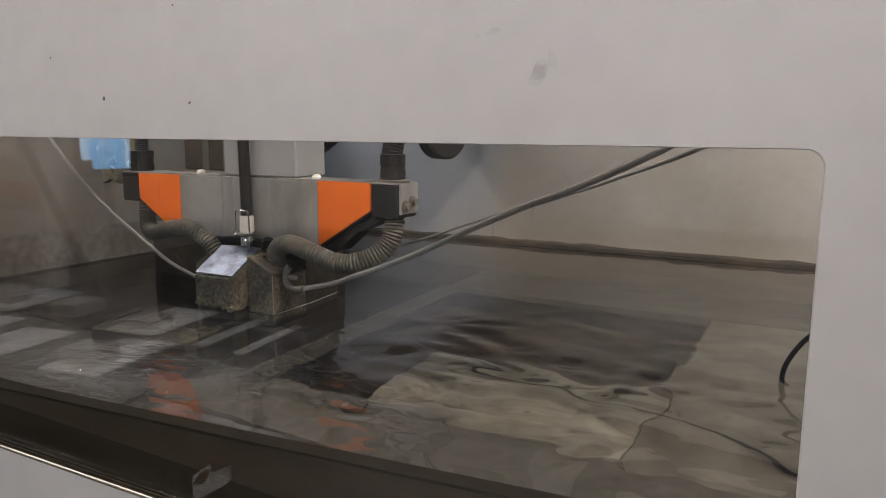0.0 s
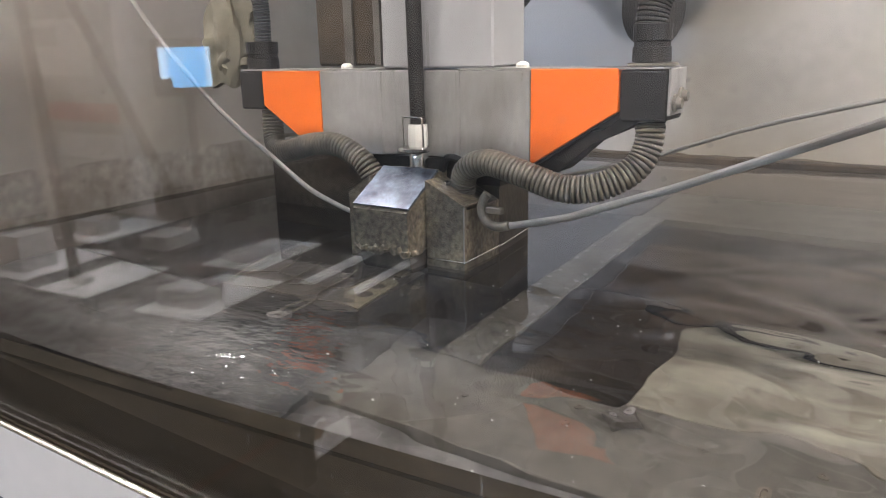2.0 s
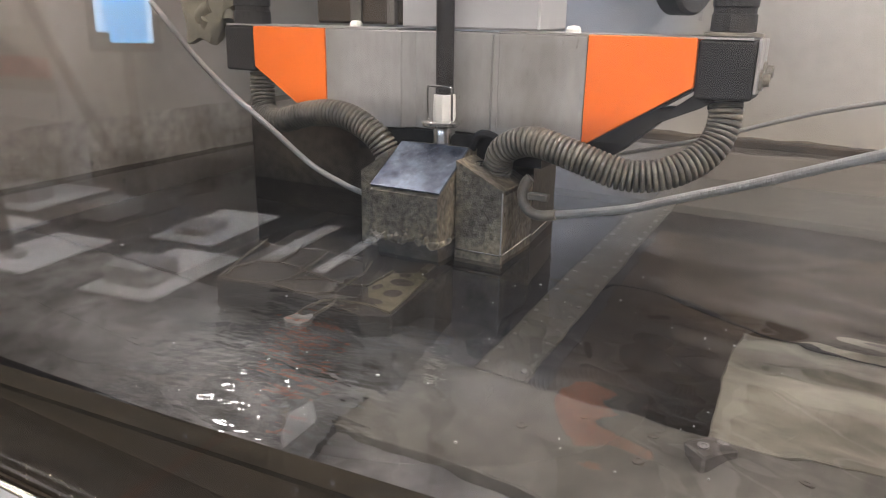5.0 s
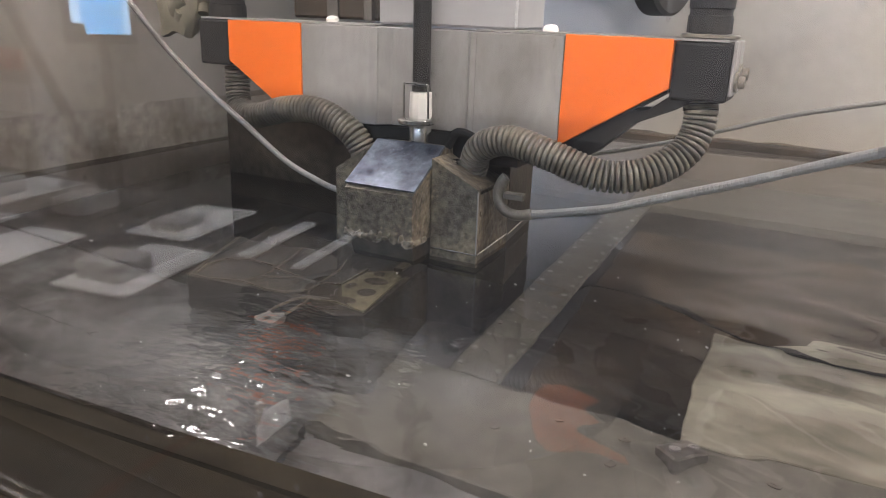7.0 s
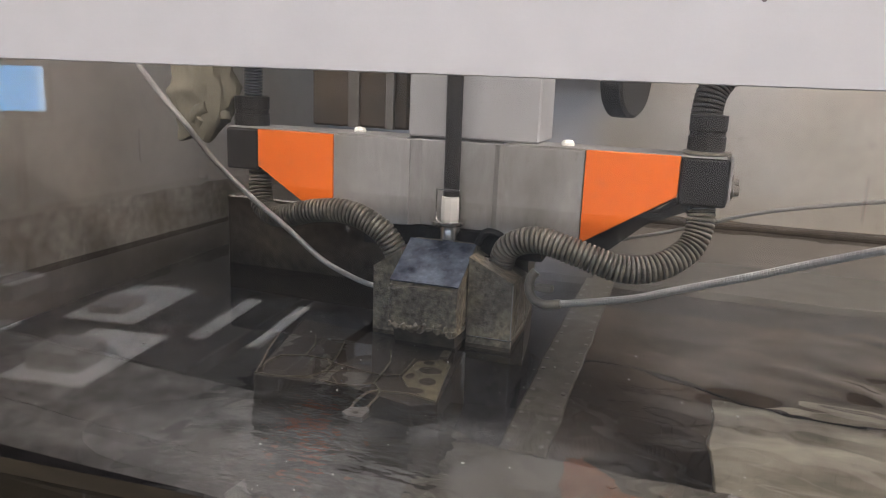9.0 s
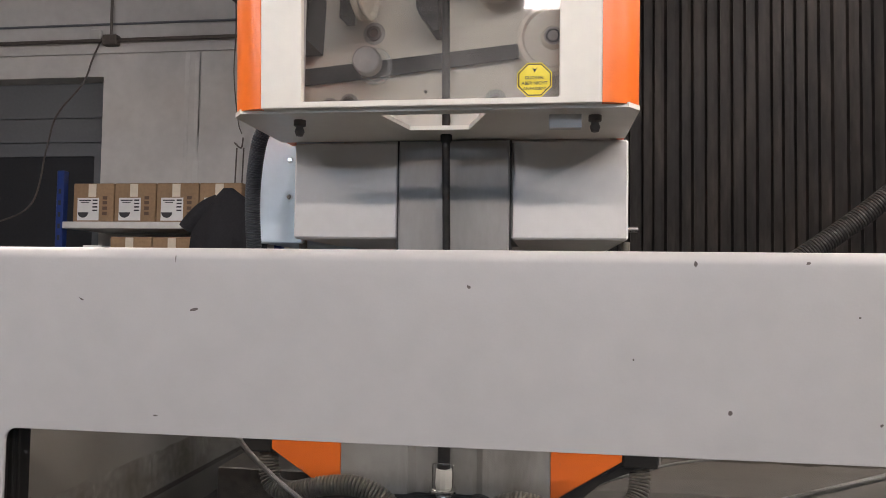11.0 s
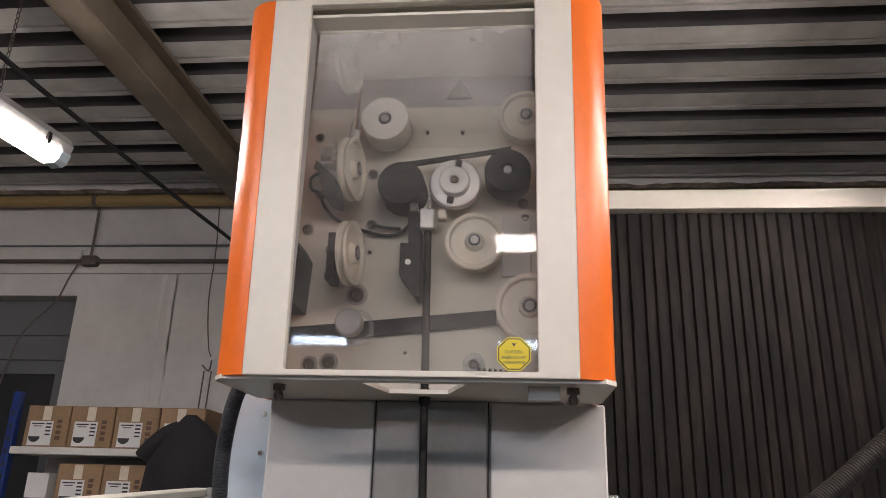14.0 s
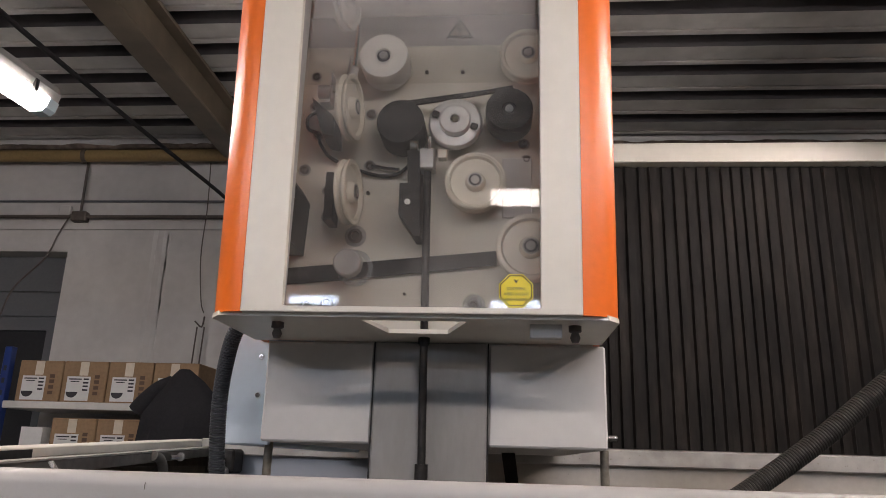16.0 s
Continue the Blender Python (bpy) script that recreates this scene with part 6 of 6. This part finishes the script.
    part("sticker_mark", prism([(-0.979, 1.934), (-0.975, 1.926), (-0.970, 1.935), (-0.974, 1.931)], "y", 1.1725, 1.1733), M["ink"], st)
    return wheel


guide_arm()
hoses()
cables()
column()
WHEEL = head()


# ---- beside the machine, seen mirrored in the door's pane ----
def side_bench():
    before = {ob.name for ob in scene.objects}
    b = thing("low_bench", (-3.0, -0.6, 0), "low dark bench with machined steel plates on it", "bench")
    part("bench_top", box(-4.4, -1.9, -1.22, -0.18, 0.44, 0.485, 0.004), M["bench"], b)
    for x in (-4.3, -2.0):
        for y in (-1.14, -0.3):
            part("leg", box(x - 0.03, x + 0.03, y - 0.03, y + 0.03, 0, 0.44), M["bench"], b)
    rnd = random.Random(5)
    for x, y, w, d, bw, bd, bh in ((-2.57, -0.47, 0.28, 0.455, 0.17, 0.15, 0.05), (-3.12, -0.40, 0.27, 0.40, 0.06, 0.05, 0.02), (-2.83, -0.975, 0.28, 0.46, 0.14, 0.16, 0.025), (-3.85, -0.93, 0.29, 0.46, 0.14, 0.14, 0.06), (-3.55, -0.42, 0.27, 0.44, 0.15, 0.16, 0.12), (-3.32, -0.95, 0.25, 0.44, 0.16, 0.2, 0.05)):
        e = thing("steel_plate", (x, y, 0.486), "bright ground steel plate on the bench", "plate", "plates on the bench")
        if x == -3.32:
            m = M["bench"]
        else:
            m = M["plate"]
        part("sheet", box(x - w / 2, x + w / 2, y - d / 2, y + d / 2, 0.486, 0.494, 0.001), m, e)
        e.rotation_euler = (0, 0, radians(-8))
        k = thing("machined_block", (x, y + 0.09, 0.495), "grey machined steel block on a plate", "block", "blocks on the bench")
        part("body", box(x - bw / 2, x + bw / 2, y + 0.09 - bd / 2, y + 0.09 + bd / 2, 0.495, 0.495 + bh * 1.25, 0.002), M["block"], k)
        k.rotation_euler = (0, 0, radians(-8))
    for x, w in ((-2.40, 0.06), (-2.17, 0.045)):
        e = thing("flat_bar", (x, -0.975, 0.486), "bright flat steel bar on the bench", "bar")
        part("bar_body", box(x - w / 2, x + w / 2, -1.21, -0.745, 0.486, 0.495, 0.001), M["plate"], e)
        e.rotation_euler = (0, 0, radians(-8))
    s = thing("monitor", (-4.35, -1.85, 0.0), "control monitor with a lit blue window", "monitor")
    ax = pose(-4.35, -1.85, 1.262, 0, 0, -52) @ Matrix.Scale(1.83, 4)
    def lay(bm):
        bmesh.ops.transform(bm, matrix=ax, verts=bm.verts)
        return bm
    part("screen_case", lay(box(-0.105, 0.105, -0.05, -0.006, -0.095, 0.095, 0.006)), M["black"], s)
    part("screen", lay(prism([(-0.082, 0.066), (0.082, 0.066), (0.082, -0.066), (-0.045, -0.066), (-0.045, -0.035), (-0.082, -0.035)], "y", -0.006, 0.0)), M["screen"], s, "lit light blue screen")
    part("screen_strip", lay(box(-0.082, -0.055, 0.0, 0.001, -0.035, 0.066)), M["screen_w"], s)
    part("screen_strip", lay(box(0.064, 0.082, 0.0, 0.001, -0.066, 0.066)), M["screen_w"], s)
    part("stand", rod((-4.39, -1.89, 0.0), (-4.39, -1.89, 1.13), 0.03, 12), M["black"], s)
    r = thing("tool_cabinet", (-4.58, -1.44, 0), "dull grey tool cabinet with a red drawer and pale boxes", "cabinet")
    part("cabinet_body", box(-5.05, -4.12, -1.37, -1.23, 0.0, 1.9, 0.01), M["dim_wall"], r)
    part("red_drawer", box(-4.92, -4.15, -1.23, -1.215, 0.985, 1.09, 0.004), M["red"], r, "faded red drawer front")
    part("pale_drawer", box(-4.74, -4.14, -1.23, -1.212, 0.78, 0.92, 0.004), M["plate"], r, "pale grey drawer front")
    part("upper_panel", box(-4.96, -4.33, -1.23, -1.218, 1.236, 1.546, 0.004), M["plate"], r, "pale upper panel")
    part("panel_slot", box(-4.86, -4.62, -1.218, -1.216, 1.40, 1.50), M["dim_wall"], r)
    c = thing("notched_plate", (-2.15, -0.5, 0.0), "frosted white notched acrylic plate on the floor", "acrylic piece")
    part("sheet", prism([(-2.054, -0.338), (-2.078, -0.338), (-2.220, -0.511), (-2.243, -0.661), (-2.172, -0.606), (-2.164, -0.708), (-2.070, -0.613)], "z", 0.001, 0.012, 0.001), M["frosted"], c)
    part("brown_patch", prism([(-2.228, -0.613), (-2.196, -0.626), (-2.125, -0.519), (-2.164, -0.503)], "z", 0.0122, 0.0132), M["card"], c, "brown patch")
    part("drilled_hole", lathe([(0, 0.0015), (0.008, 0.0015), (0.008, 0), (0, 0)], (-2.083, -0.385, 0.012), (0, 0, 1), 10), M["ink"], c)
    whole("floor_tape", box(-2.30, -2.255, -0.9, 0.3, 0.0, 0.0012), M["tape_red"], "worn red tape stuck along the floor", "floor tape")
    f = thing("stand_rail", (-3.2, -0.32, 0.486), "pair of thin dark steel rods standing on the bench", "stand")
    for x in (-3.215, -3.178):
        part("rod", rod((x + 0.015, -0.318, 0.486), (x - 0.09, -0.318, 1.75), 0.012, 10), M["black"], f)
    f = thing("leaning_bar", (-3.30, -0.99, 0.486), "black bar leaning from the bench to the cabinet", "bar")
    part("bar_body", rod((-3.30, -0.99, 0.486), (-4.46, -1.19, 1.74), 0.026, 10), M["rubber"], f)
    # the whole group stands a little further from the door
    for ob in scene.objects:
        if ob.parent is None and ob.name not in before:
            ob.location.y -= 0.055


side_bench()


# ---- motion ----
def motions():
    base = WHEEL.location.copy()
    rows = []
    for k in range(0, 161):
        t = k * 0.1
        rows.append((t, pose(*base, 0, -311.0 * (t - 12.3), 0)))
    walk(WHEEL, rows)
    sheet = WATER_SHEET.location.copy()
    rows = []
    for k in range(0, 33):
        t = k * 0.5
        rows.append((t, pose(sheet.x + 0.012 * math.sin(1.9 * t), sheet.y + 0.003 * math.sin(1.3 * t + 1), sheet.z + 0.0006 * math.sin(2.3 * t))))
    walk(WATER_SHEET, rows)


motions()
